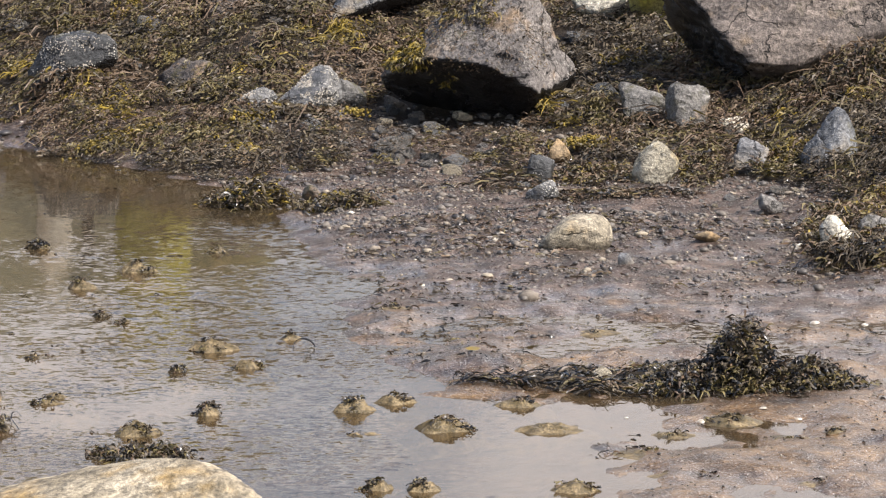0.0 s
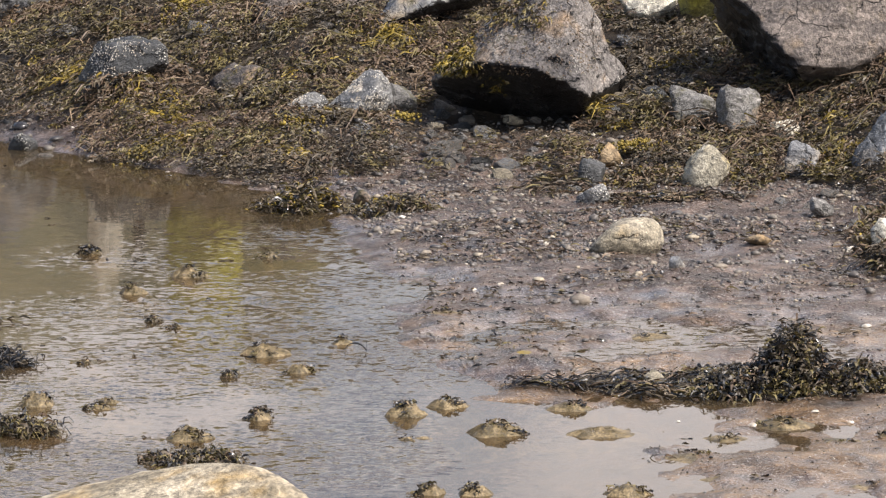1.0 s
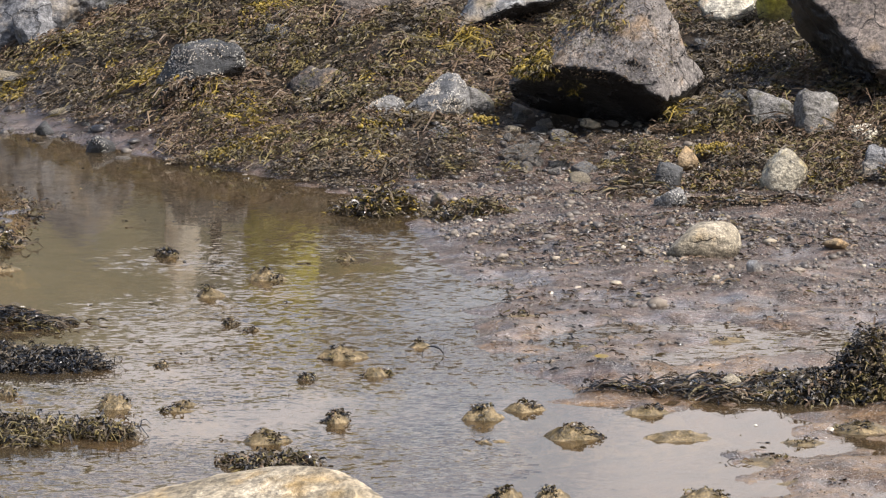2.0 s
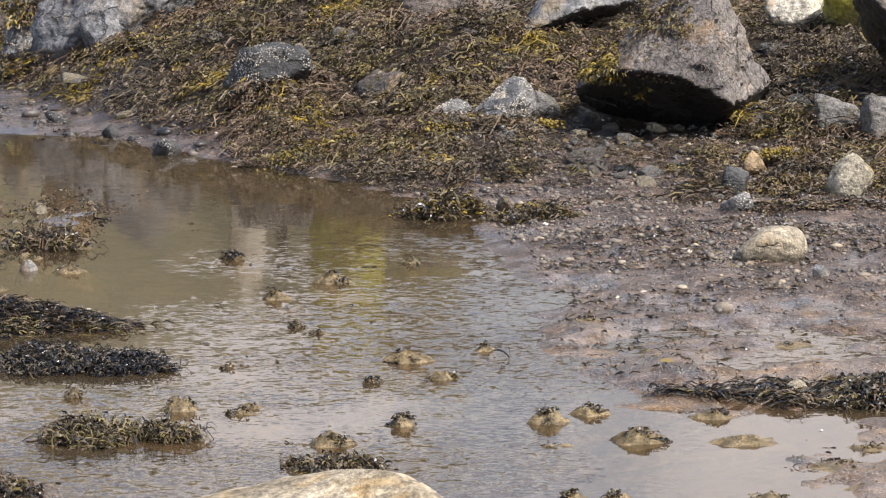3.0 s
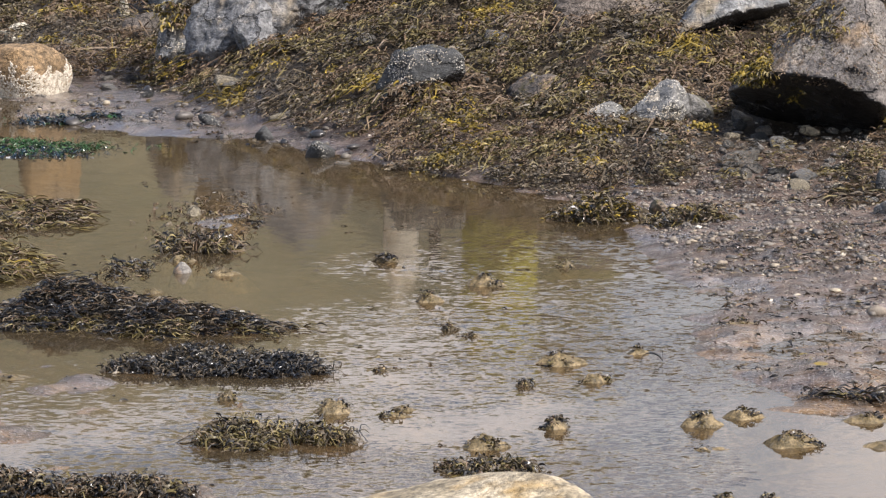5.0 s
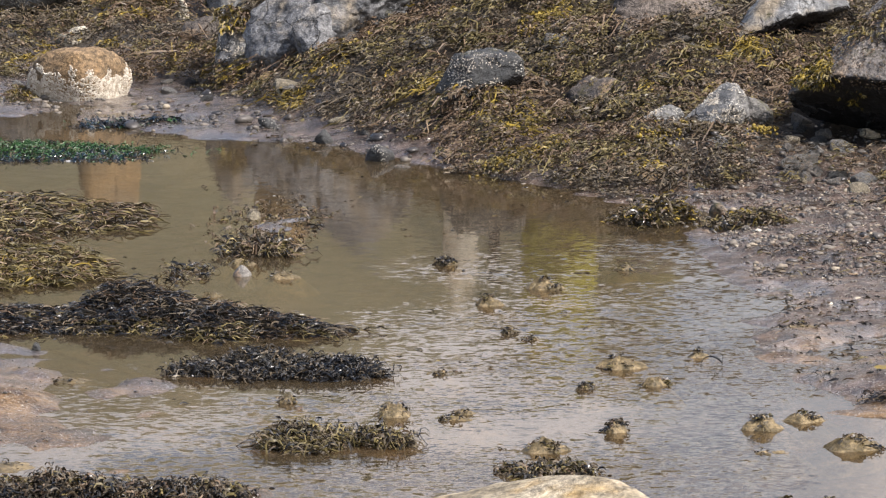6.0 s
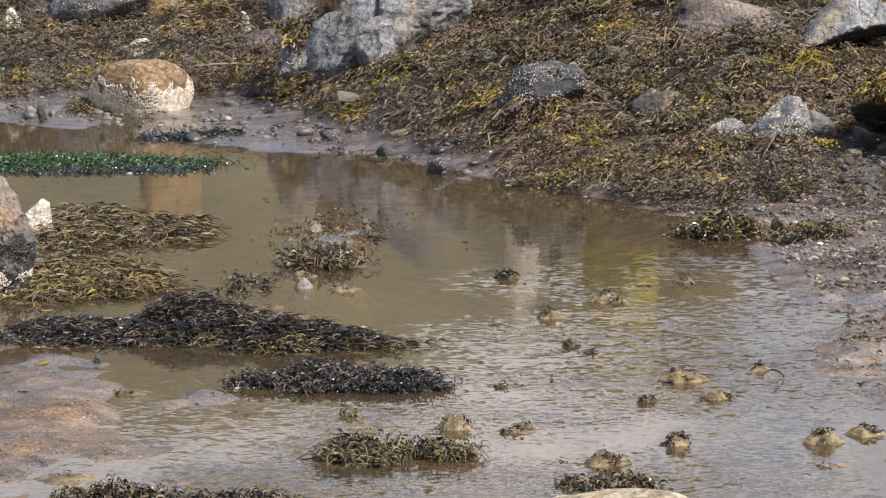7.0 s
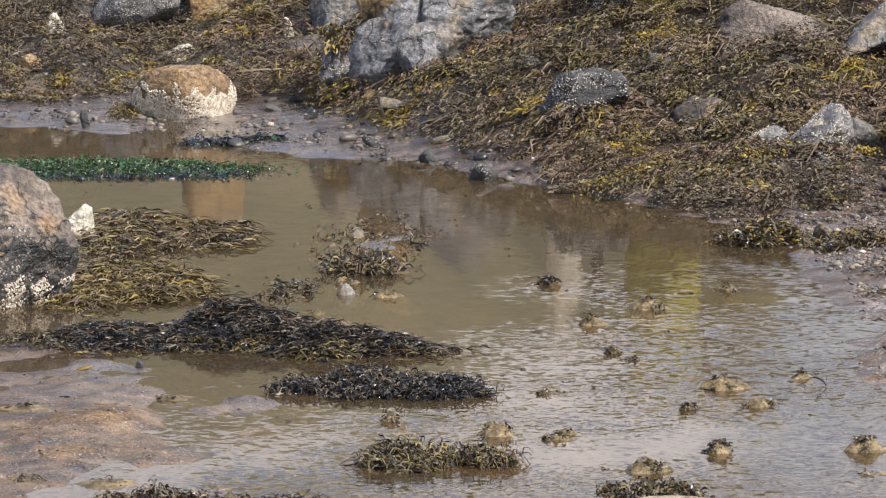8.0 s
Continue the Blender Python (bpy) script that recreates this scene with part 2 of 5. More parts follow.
SLAB = rock_material("dark slabby gneiss", (0.040, 0.044, 0.052), (0.27, 0.275, 0.28), stain=(0.26, 0.21, 0.14), stained=0.3, specks=0.25, weedy=0.2, rough=0.6, bands=0.75, split=0.8)
GREY = rock_material("grey gneiss", (0.055, 0.055, 0.053), (0.25, 0.24, 0.222), stained=0.15, specks=0.3, weedy=0.4)
BLUE = rock_material("blue grey rock", (0.055, 0.062, 0.072), (0.27, 0.28, 0.285), stain=(0.27, 0.22, 0.15), stained=0.4, specks=0.35, weedy=0.25, rough=0.6, split=0.5)
BIG = rock_material("boulder gneiss", (0.075, 0.07, 0.072), (0.275, 0.25, 0.225), stain=(0.30, 0.20, 0.11), stained=0.25, weedy=0.3, specks=0.3, grain=95.0)
PINK = rock_material("pinkish granite", (0.07, 0.059, 0.053), (0.235, 0.197, 0.168), stain=(0.30, 0.22, 0.14), stained=0.15, weedy=0.25, specks=0.15, grain=80.0)
PALE = rock_material("pale stone", (0.42, 0.38, 0.29), (0.72, 0.68, 0.57), stained=0.15, rough=0.8)
TAN = rock_material("tan stone", (0.18, 0.158, 0.11), (0.39, 0.345, 0.26), stain=(0.34, 0.25, 0.13), stained=0.15, specks=0.3, rough=0.8, weedy=0.12)
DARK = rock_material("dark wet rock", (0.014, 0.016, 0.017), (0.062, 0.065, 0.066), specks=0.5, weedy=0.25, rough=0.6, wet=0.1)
SPECKLED = rock_material("barnacled rock", (0.065, 0.068, 0.07), (0.22, 0.22, 0.215), specks=0.75, stained=0.0, weedy=0.25, wet=0.15)
OCHRE = rock_material("ochre stone", (0.15, 0.11, 0.065), (0.40, 0.30, 0.18), stain=(0.36, 0.23, 0.10), stained=0.5, rough=0.8)
CRUSTED = rock_material("ochre brown rock", (0.13, 0.088, 0.045), (0.30, 0.205, 0.115), stain=(0.30, 0.19, 0.09), stained=0.3, rough=0.8, split=0.3)
YELLOWED = rock_material("yellow stained rock", (0.2, 0.18, 0.13), (0.5, 0.46, 0.36), stain=(0.42, 0.30, 0.07), stained=0.4, specks=0.5)
NEAR = rock_material("brown grey gneiss", (0.052, 0.045, 0.041), (0.205, 0.17, 0.138), stain=(0.28, 0.18, 0.09), stained=0.2, specks=0.15, weedy=0.3)
FORE = rock_material("cream and ochre stone", (0.20, 0.165, 0.105), (0.50, 0.44, 0.33), stain=(0.34, 0.22, 0.07), stained=0.45, weedy=0.12, rough=0.8, grain=35.0, split=0.0)
# near black for wet crust, with the shade of undercuts painted in
BLACK = rock_material("black crust and shade", (0.006, 0.006, 0.007), (0.025, 0.024, 0.024), specks=0.12, rough=0.5, wet=0.2)
LICHEN = rock_material("lichen rock", (0.24, 0.21, 0.06), (0.46, 0.41, 0.14), stain=(0.42, 0.38, 0.05), stained=0.7)


def ground_material():
    m, n, l, b = nodes_of("wet sand and mud")
    geo = n.new("ShaderNodeNewGeometry")
    pos = geo.outputs["Position"]
    sep = n.new("ShaderNodeSeparateXYZ")
    l.new(pos, sep.inputs[0])
    big, mid = noise_node(n, l, pos, 2.2, 5.0, 0.6), noise_node(n, l, pos, 11.0, 5.0, 0.65)
    fine, grit = noise_node(n, l, pos, 90.0, 4.0, 0.7), noise_node(n, l, pos, 260.0, 2.0)
    mud = ramp(n, l, mid.outputs["Fac"], [(0.37, (0.028, 0.020, 0.016)), (0.5, (0.072, 0.050, 0.039)), (0.64, (0.16, 0.117, 0.094))])
    sand = ramp(n, l, mid.outputs["Fac"], [(0.37, (0.046, 0.026, 0.011)), (0.5, (0.118, 0.068, 0.029)), (0.64, (0.21, 0.130, 0.060))])
    back = ramp(n, l, arith(n, l, "MULTIPLY_ADD", sep.outputs["Y"], 0.25, -2.55), [(0.25, 0.0), (0.65, 1.0)])
    mix = ramp(n, l, arith(n, l, "SUBTRACT", big.outputs["Fac"], arith(n, l, "MULTIPLY_ADD", back, 0.25, -0.09)), [(0.42, 0.0), (0.58, 1.0)])
    colour = blend(n, l, mix, mud, sand)
    colour = blend(n, l, 0.7, colour, ramp(n, l, fine.outputs["Fac"], [(0.38, 0.35), (0.62, 1.5)]), "MULTIPLY")
    # pale grit, whitened so its dots also paint tiny sun sparkles
    colour = blend(n, l, ramp(n, l, grit.outputs["Fac"], [(0.62, 0.0), (0.67, 0.75)]), colour, (0.74, 0.71, 0.65))
    turf = ramp(n, l, big.outputs["Fac"], [(0.40, (0.055, 0.06, 0.018)), (0.5, (0.13, 0.12, 0.045)), (0.62, (0.19, 0.15, 0.06))])
    far = ramp(n, l, arith(n, l, "MULTIPLY_ADD", sep.outputs["Y"], 0.1, -1.5), [(0.48, 0.0), (0.56, 1.0)])
    # rotted weed colour, darkened to paint the shade between fronds
    litter_and_shade = ramp(n, l, fine.outputs["Fac"], [(0.40, (0.009, 0.007, 0.005)), (0.60, (0.042, 0.032, 0.021))])
    colour = blend(n, l, ramp(n, l, arith(n, l, "MULTIPLY_ADD", big.outputs["Fac"], 0.10, sep.outputs["Z"]), [(0.10, 0.0), (0.15, 0.95)]), colour, litter_and_shade)
    colour = blend(n, l, far, colour, turf)
    l.new(colour, b.inputs["Base Color"])
    wet = arith(n, l, "MULTIPLY_ADD", sep.outputs["Z"], 5.0, arith(n, l, "MULTIPLY_ADD", mid.outputs["Fac"], 0.7, -0.2))
    l.new(ramp(n, l, wet, [(0.10, 0.30), (0.60, 0.6)]), b.inputs["Roughness"])
    film = noise_node(n, l, pos, 6.5, 6.0, 0.65)
    damp = arith(n, l, "MULTIPLY_ADD", sep.outputs["Z"], -5.0, arith(n, l, "MULTIPLY_ADD", film.outputs["Fac"], 1.3, -0.07))
    flat = arith(n, l, "MULTIPLY", ramp(n, l, arith(n, l, "MULTIPLY", sep.outputs["X"], -0.25), [(0.33, 0.0), (0.5, 0.6)]), back)
    damp = arith(n, l, "ADD", arith(n, l, "ADD", damp, flat), arith(n, l, "MULTIPLY_ADD", back, -0.13, 0.13))
    l.new(arith(n, l, "MULTIPLY_ADD", flat, 1.3, 0.18), b.inputs["Specular IOR Level"])
    l.new(arith(n, l, "MULTIPLY", ramp(n, l, damp, [(0.48, 0.0), (0.62, 1.0)]), arith(n, l, "MULTIPLY_ADD", back, 0.4, 0.58)), b.inputs["Coat Weight"])
    b.inputs["Coat Roughness"].default_value, b.inputs["Coat IOR"].default_value = 0.09, 1.42
    l.new(bump(n, l, fine.outputs["Fac"], 0.30, 0.006, bump(n, l, mid.outputs["Fac"], 0.45, 0.02)), b.inputs["Coat Normal"])
    first = bump(n, l, mid.outputs["Fac"], 0.6, 0.025)
    l.new(bump(n, l, fine.outputs["Fac"], 0.9, 0.010, first), b.inputs["Normal"])
    return m


def slopes(n, l, v, scale, amount, detail=2.0):
    """A ripple's slope in x and y, from noise around nought."""
    t = noise_node(n, l, v, scale, detail, 0.55)
    sub, mul = n.new("ShaderNodeVectorMath"), n.new("ShaderNodeVectorMath")
    sub.operation, mul.operation = "SUBTRACT", "MULTIPLY"
    l.new(t.outputs["Color"], sub.inputs[0])
    sub.inputs[1].default_value = (0.5, 0.5, 0.5)
    l.new(sub.outputs[0], mul.inputs[0])
    mul.inputs[1].default_value = (amount * 0.6, amount, 0.0)
    return mul.outputs[0]


def water_material():
    """Shallow turbid water: part of the bottom shows, the sky and bank mirror in small ripples."""
    m, n, l, b = nodes_of("pool water")
    n.remove(b)
    geo = n.new("ShaderNodeNewGeometry")
    mapping = n.new("ShaderNodeMapping")
    mapping.inputs["Scale"].default_value = (0.6, 1.0, 1.0)
    l.new(geo.outputs["Position"], mapping.inputs["Vector"])
    v = mapping.outputs["Vector"]
    sep = n.new("ShaderNodeSeparateXYZ")
    l.new(geo.outputs["Position"], sep.inputs[0])
    lee = arith(n, l, "MULTIPLY", arith(n, l, "MAXIMUM", arith(n, l, "SUBTRACT", sep.outputs["Y"], 13.0), 0.0), 0.16)
    lee = arith(n, l, "ADD", lee, arith(n, l, "MULTIPLY", arith(n, l, "MINIMUM", arith(n, l, "MAXIMUM", arith(n, l, "SUBTRACT", -1.15, sep.outputs["X"]), 0.0), 0.7), 0.42))
    cove = arith(n, l, "MULTIPLY", ramp(n, l, arith(n, l, "ADD", sep.outputs["X"], 0.5), [(0.30, 0.0), (0.46, 1.0)]), ramp(n, l, arith(n, l, "SUBTRACT", 12.0, sep.outputs["Y"]), [(0.6, 0.0), (0.8, 1.0)]))
    lee = arith(n, l, "ADD", lee, arith(n, l, "MULTIPLY", cove, 0.3))
    calm = ramp(n, l, arith(n, l, "SUBTRACT", noise_node(n, l, v, 0.9, 3.0).outputs["Fac"], lee), [(0.38, 0.12), (0.54, 1.0)])
    add, scaled, up, unit = (n.new("ShaderNodeVectorMath") for _ in range(4))
    add.operation, scaled.operation, up.operation, unit.operation = "ADD", "SCALE", "ADD", "NORMALIZE"
    l.new(slopes(n, l, v, 72.0, 0.29), add.inputs[0])
    l.new(slopes(n, l, v, 30.0, 0.09, 1.0), add.inputs[1])
    l.new(add.outputs[0], scaled.inputs[0])
    l.new(calm, scaled.inputs["Scale"])
    l.new(scaled.outputs[0], up.inputs[0])
    up.inputs[1].default_value = (0, 0, 1)
    l.new(up.outputs[0], unit.inputs[0])
    normal = unit.outputs[0]
    clear, murk, gloss = n.new("ShaderNodeBsdfTransparent"), n.new("ShaderNodeBsdfDiffuse"), n.new("ShaderNodeBsdfGlossy")
    clear.inputs["Color"].default_value = (0.72, 0.62, 0.46, 1)
    murk.inputs["Color"].default_value = (0.125, 0.096, 0.058, 1)
    gloss.inputs["Roughness"].default_value = 0.03
    under, top, fres = n.new("ShaderNodeMixShader"), n.new("ShaderNodeMixShader"), n.new("ShaderNodeFresnel")
    under.inputs[0].default_value = 0.34
    fres.inputs["IOR"].default_value = 1.33
    l.new(normal, fres.inputs["Normal"])
    l.new(normal, gloss.inputs["Normal"])
    l.new(clear.outputs[0], under.inputs[1])
    l.new(murk.outputs[0], under.inputs[2])
    l.new(fres.outputs[0], top.inputs[0])
    l.new(under.outputs[0], top.inputs[1])
    l.new(gloss.outputs[0], top.inputs[2])
    l.new(top.outputs[0], n["Material Output"].inputs["Surface"])
    return m


def sand_material():
    m, n, l, b = nodes_of("mound sand")
    co, _ = object_coords(n, l)
    mid, fine = noise_node(n, l, co, 30.0, 4.0), noise_node(n, l, co, 170.0, 3.0, 0.7)
    colour = ramp(n, l, mid.outputs["Fac"], [(0.38, (0.066, 0.049, 0.018)), (0.5, (0.128, 0.096, 0.046)), (0.62, (0.215, 0.163, 0.085))])
    colour = blend(n, l, 0.8, colour, ramp(n, l, fine.outputs["Fac"], [(0.38, 0.4), (0.62, 1.5)]), "MULTIPLY")
    l.new(colour, b.inputs["Base Color"])
    l.new(ramp(n, l, mid.outputs["Fac"], [(0.3, 0.3), (0.7, 0.6)]), b.inputs["Roughness"])
    l.new(bump(n, l, fine.outputs["Fac"], 0.7, 0.006), b.inputs["Normal"])
    return m


def pebble_material():
    m, n, l, b = nodes_of("mixed pebbles")
    geo = n.new("ShaderNodeNewGeometry")
    colour = ramp(n, l, geo.outputs["Random Per Island"], [(0.0, (0.03, 0.03, 0.032)), (0.45, (0.10, 0.09, 0.08)), (0.7, (0.155, 0.138, 0.116)), (0.93, (0.20, 0.17, 0.135)), (0.985, (0.36, 0.31, 0.23)), (1.0, (0.6, 0.56, 0.48))])
    fine = noise_node(n, l, geo.outputs["Position"], 120.0, 4.0, 0.7)
    colour = blend(n, l, 0.7, colour, ramp(n, l, fine.outputs["Fac"], [(0.3, 0.5), (0.7, 1.3)]), "MULTIPLY")
    l.new(colour, b.inputs["Base Color"])
    l.new(ramp(n, l, geo.outputs["Random Per Island"], [(0.0, 0.25), (1.0, 0.7)]), b.inputs["Roughness"])
    l.new(bump(n, l, fine.outputs["Fac"], 0.4, 0.004), b.inputs["Normal"])
    return m


def shell_material():
    m, n, l, b = nodes_of("white shell")
    co, _ = object_coords(n, l)
    t = noise_node(n, l, co, 60.0, 4.0)
    l.new(ramp(n, l, t.outputs["Fac"], [(0.38, (0.36, 0.31, 0.24)), (0.6, (0.62, 0.58, 0.50))]), b.inputs["Base Color"])
    b.inputs["Roughness"].default_value = 0.4
    return m


GROUND, WATER, SAND, PEBBLE, SHELL = ground_material(), water_material(), sand_material(), pebble_material(), shell_material()


# ---- makers ----
def mesh_from(name, verts, faces, mats, smooth=True, index=None):
    """A mesh from arrays; faces all of one length."""
    me = bpy.data.meshes.new(name)
    verts, faces = np.asarray(verts, np.float32), np.asarray(faces, np.int32)
    k = faces.shape[1]
    me.vertices.add(len(verts))
    me.vertices.foreach_set("co", verts.ravel())
    me.loops.add(faces.size)
    me.loops.foreach_set("vertex_index", faces.ravel())
    me.polygons.add(len(faces))
    me.polygons.foreach_set("loop_start", np.arange(0, faces.size, k, dtype=np.int32))
    me.polygons.foreach_set("use_smooth", np.full(len(faces), smooth))
    for m in mats:
        me.materials.append(m)
    if index is not None:
        me.polygons.foreach_set("material_index", np.asarray(index, np.int32))
    me.update(calc_edges=True)
    me.validate()
    return me


def part(name, me, parent, label=""):
    ob = new(name, me)
    ob.parent = parent
    return tagged(ob, label)


BALLS = {}


def ball(sub):
    """Unit icosphere as arrays."""
    if sub not in BALLS:
        bm = bmesh.new()
        bmesh.ops.create_icosphere(bm, subdivisions=sub, radius=1)
        bm.verts.index_update()
        BALLS[sub] = (np.array([v.co for v in bm.verts]), np.array([[v.index for v in f.verts] for f in bm.faces]))
        bm.free()
    return BALLS[sub]


def stone_form(seed, cuts=(), sub=4, crisp=26.0, rough=0.06, planes=11):
    """A broken, weathered block inside the unit box: a ball held in by flat cuts, then roughened."""
    rng = np.random.default_rng(seed)
    v, f = ball(sub)
    nrm = rng.normal(size=(planes, 3))
    nrm /= np.linalg.norm(nrm, axis=1)[:, None]
    off = rng.uniform(0.5, 0.86, planes)
    if len(cuts):
        c = np.array(cuts, float)
        cn = c[:, :3] / np.linalg.norm(c[:, :3], axis=1)[:, None]
        keep = (nrm @ cn.T).max(axis=1) < 0.75
        nrm, off = np.vstack([nrm[keep], cn]), np.r_[off[keep], c[:, 3]]
    pull = np.maximum(v @ nrm.T, 1e-6) / off
    r = 1 / np.maximum((pull ** crisp).sum(1) ** (1 / crisp), 0.8)
    p = v * r[:, None]
    sh = rng.uniform(-50, 50, 3)
    d = np.array([noise.fractal(Vector((q * 1.9 + sh).tolist()), 0.8, 2.1, 3) + 0.45 * noise.ridged_multi_fractal(Vector((q * (3.1, 3.1, 6.5) + sh).tolist()), 0.8, 2.1, 3, 1.0, 2.0) for q in p])
    if sub > 4:
        d = d + 0.22 * np.array([noise.fractal(Vector((q * 9.0 + sh).tolist()), 0.7, 2.1, 3) for q in p])
    p = p * (1 + rough * d)[:, None]
    lo, hi = p.min(0), p.max(0)
    return (p - (lo + hi) / 2) / ((hi - lo) / 2), f


def stone(name, x, y, w, d, h, mat, label, seed, cat="rock", group="", turn=0.0, tilt=(0.0, 0.0), bury=0.3, cuts=(), sub=5, crisp=26.0, rough=0.06, base=None, under=None, flank=(0, 0, -1, 0.12), planes=11):
    """A stone w wide, d deep, standing h proud of the ground at x, y; a share of its height is buried."""
    p, f = stone_form(seed, cuts, sub, crisp, rough, planes)
    full = h * (1 + bury)
    p = p * np.array((w / 2, d / 2, full / 2))
    turn_m = np.array(Euler((radians(tilt[0]), radians(tilt[1]), radians(turn))).to_matrix())
    p = p @ turn_m.T
    z0 = float(land(np.array(x), np.array(y))) if base is None else base
    # faces turned along flank take under; with BLACK this also paints shade
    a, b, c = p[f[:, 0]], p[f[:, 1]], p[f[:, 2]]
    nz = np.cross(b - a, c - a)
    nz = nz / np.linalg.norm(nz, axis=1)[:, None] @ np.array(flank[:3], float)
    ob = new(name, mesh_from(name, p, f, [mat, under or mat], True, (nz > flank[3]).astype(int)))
    ob.location = (x, y, z0 + h - full / 2)
    return tagged(ob, label, cat, group)


def ribbons(roots, heading, length, width, arch, pile, rng, segs=5, curl=0.9, fork=0.5, droop=0.0, free=False):
    """Strap-like fronds laid over the ground from their roots; forked ends. Returns vertices, faces and each frond's number."""
    def strip(x, y, z, a, ln, wd, ar):
        n = len(x)
        s = np.linspace(0, 1, segs + 1)[None, :]
        bend = rng.normal(0, curl, n)[:, None]
        ang = a[:, None] + bend * s + 0.35 * np.sin(s * 6 + rng.uniform(0, 6, n)[:, None])
        step = ln[:, None] / segs
        px = x[:, None] + np.cumsum(np.cos(ang) * step, 1) - np.cos(ang) * step
        py = y[:, None] + np.cumsum(np.sin(ang) * step, 1) - np.sin(ang) * step
        pz = z[:, None] + ar[:, None] * 4 * s * (1 - s) - droop * s * ln[:, None]
        tw = rng.uniform(-1.25, 1.25, n)[:, None] + rng.normal(0, 0.7, n)[:, None] * s
        wide = wd[:, None] * (0.55 + 0.75 * np.sin(np.pi * np.clip(s * 0.85 + 0.12, 0, 1)))
        ox, oy, oz = -np.sin(ang) * np.cos(tw) * wide / 2, np.cos(ang) * np.cos(tw) * wide / 2, np.sin(tw) * wide / 2
        return px, py, pz, ox, oy, oz
    x, y, z = roots
    sets = [(strip(x, y, z, heading, length, width, arch), np.arange(len(x)))]
    if fork > 0:
        for side in (-1, 1):
            k = np.nonzero(rng.random(len(x)) < fork)[0]
            px, py, pz = sets[0][0][:3]
            j = segs // 2 + 1
            a = heading[k] + side * rng.uniform(0.3, 0.9, len(k))
            sets.append((strip(px[k, j], py[k, j], pz[k, j], a, length[k] * 0.6, width[k] * 0.9, arch[k] * 0.5), k))
    verts, faces, ids, base = [], [], [], 0
    for (px, py, pz, ox, oy, oz), who in sets:
        n = px.shape[0]
        gz = 0 if free else np.maximum(ground(px, py), -0.004)
        v = np.stack([np.stack([px - ox, py - oy, pz - oz + gz], -1), np.stack([px + ox, py + oy, pz + oz + gz], -1)], 2)
        verts.append(v.reshape(-1, 3))
        i = base + (np.arange(n)[:, None] * (segs + 1) + np.arange(segs)[None, :]) * 2
        faces.append(np.stack([i, i + 1, i + 3, i + 2], -1).reshape(-1, 4))
        ids.append(np.repeat(who, segs))
        base += n * (segs + 1) * 2
    return np.vstack(verts), np.vstack(faces), np.concatenate(ids)


FRONDS = []


def frond_meshes():
    """A dozen single forked fronds with paired bladders, each its own mesh."""
    rng = np.random.default_rng(900)
    v, f = ball(1)
    for k in range(12):
        ln = rng.uniform(0.05, 0.09)
        verts, faces, _ = ribbons((np.zeros(1), np.zeros(1), np.zeros(1)), np.zeros(1), np.array([ln]), np.array([rng.uniform(0.006, 0.010)]), np.array([ln * rng.uniform(0.1, 0.35)]), None, rng, segs=6, fork=1.0, free=True)
        tri = [q for a, b, c, d in faces.tolist() for q in ((a, b, c), (a, c, d))]
        n = len(verts)
        for j in rng.choice(n // 2, 4, replace=False):
            c = (verts[2 * j] + verts[2 * j + 1]) / 2
            tri += (f + n).tolist()
            n += len(v)
            verts = np.vstack([verts, c + v * rng.uniform(0.003, 0.005) * np.array((1.4, 1, 0.9))])
        FRONDS.append((verts, np.array(tri)))


FROND_SHARED = {}


def frond(k, mat):
    if not FRONDS:
        frond_meshes()
    if (k, mat.name) not in FROND_SHARED:
        FROND_SHARED[k, mat.name] = mesh_from("frond", *FRONDS[k], [mat])
    return FROND_SHARED[k, mat.name]


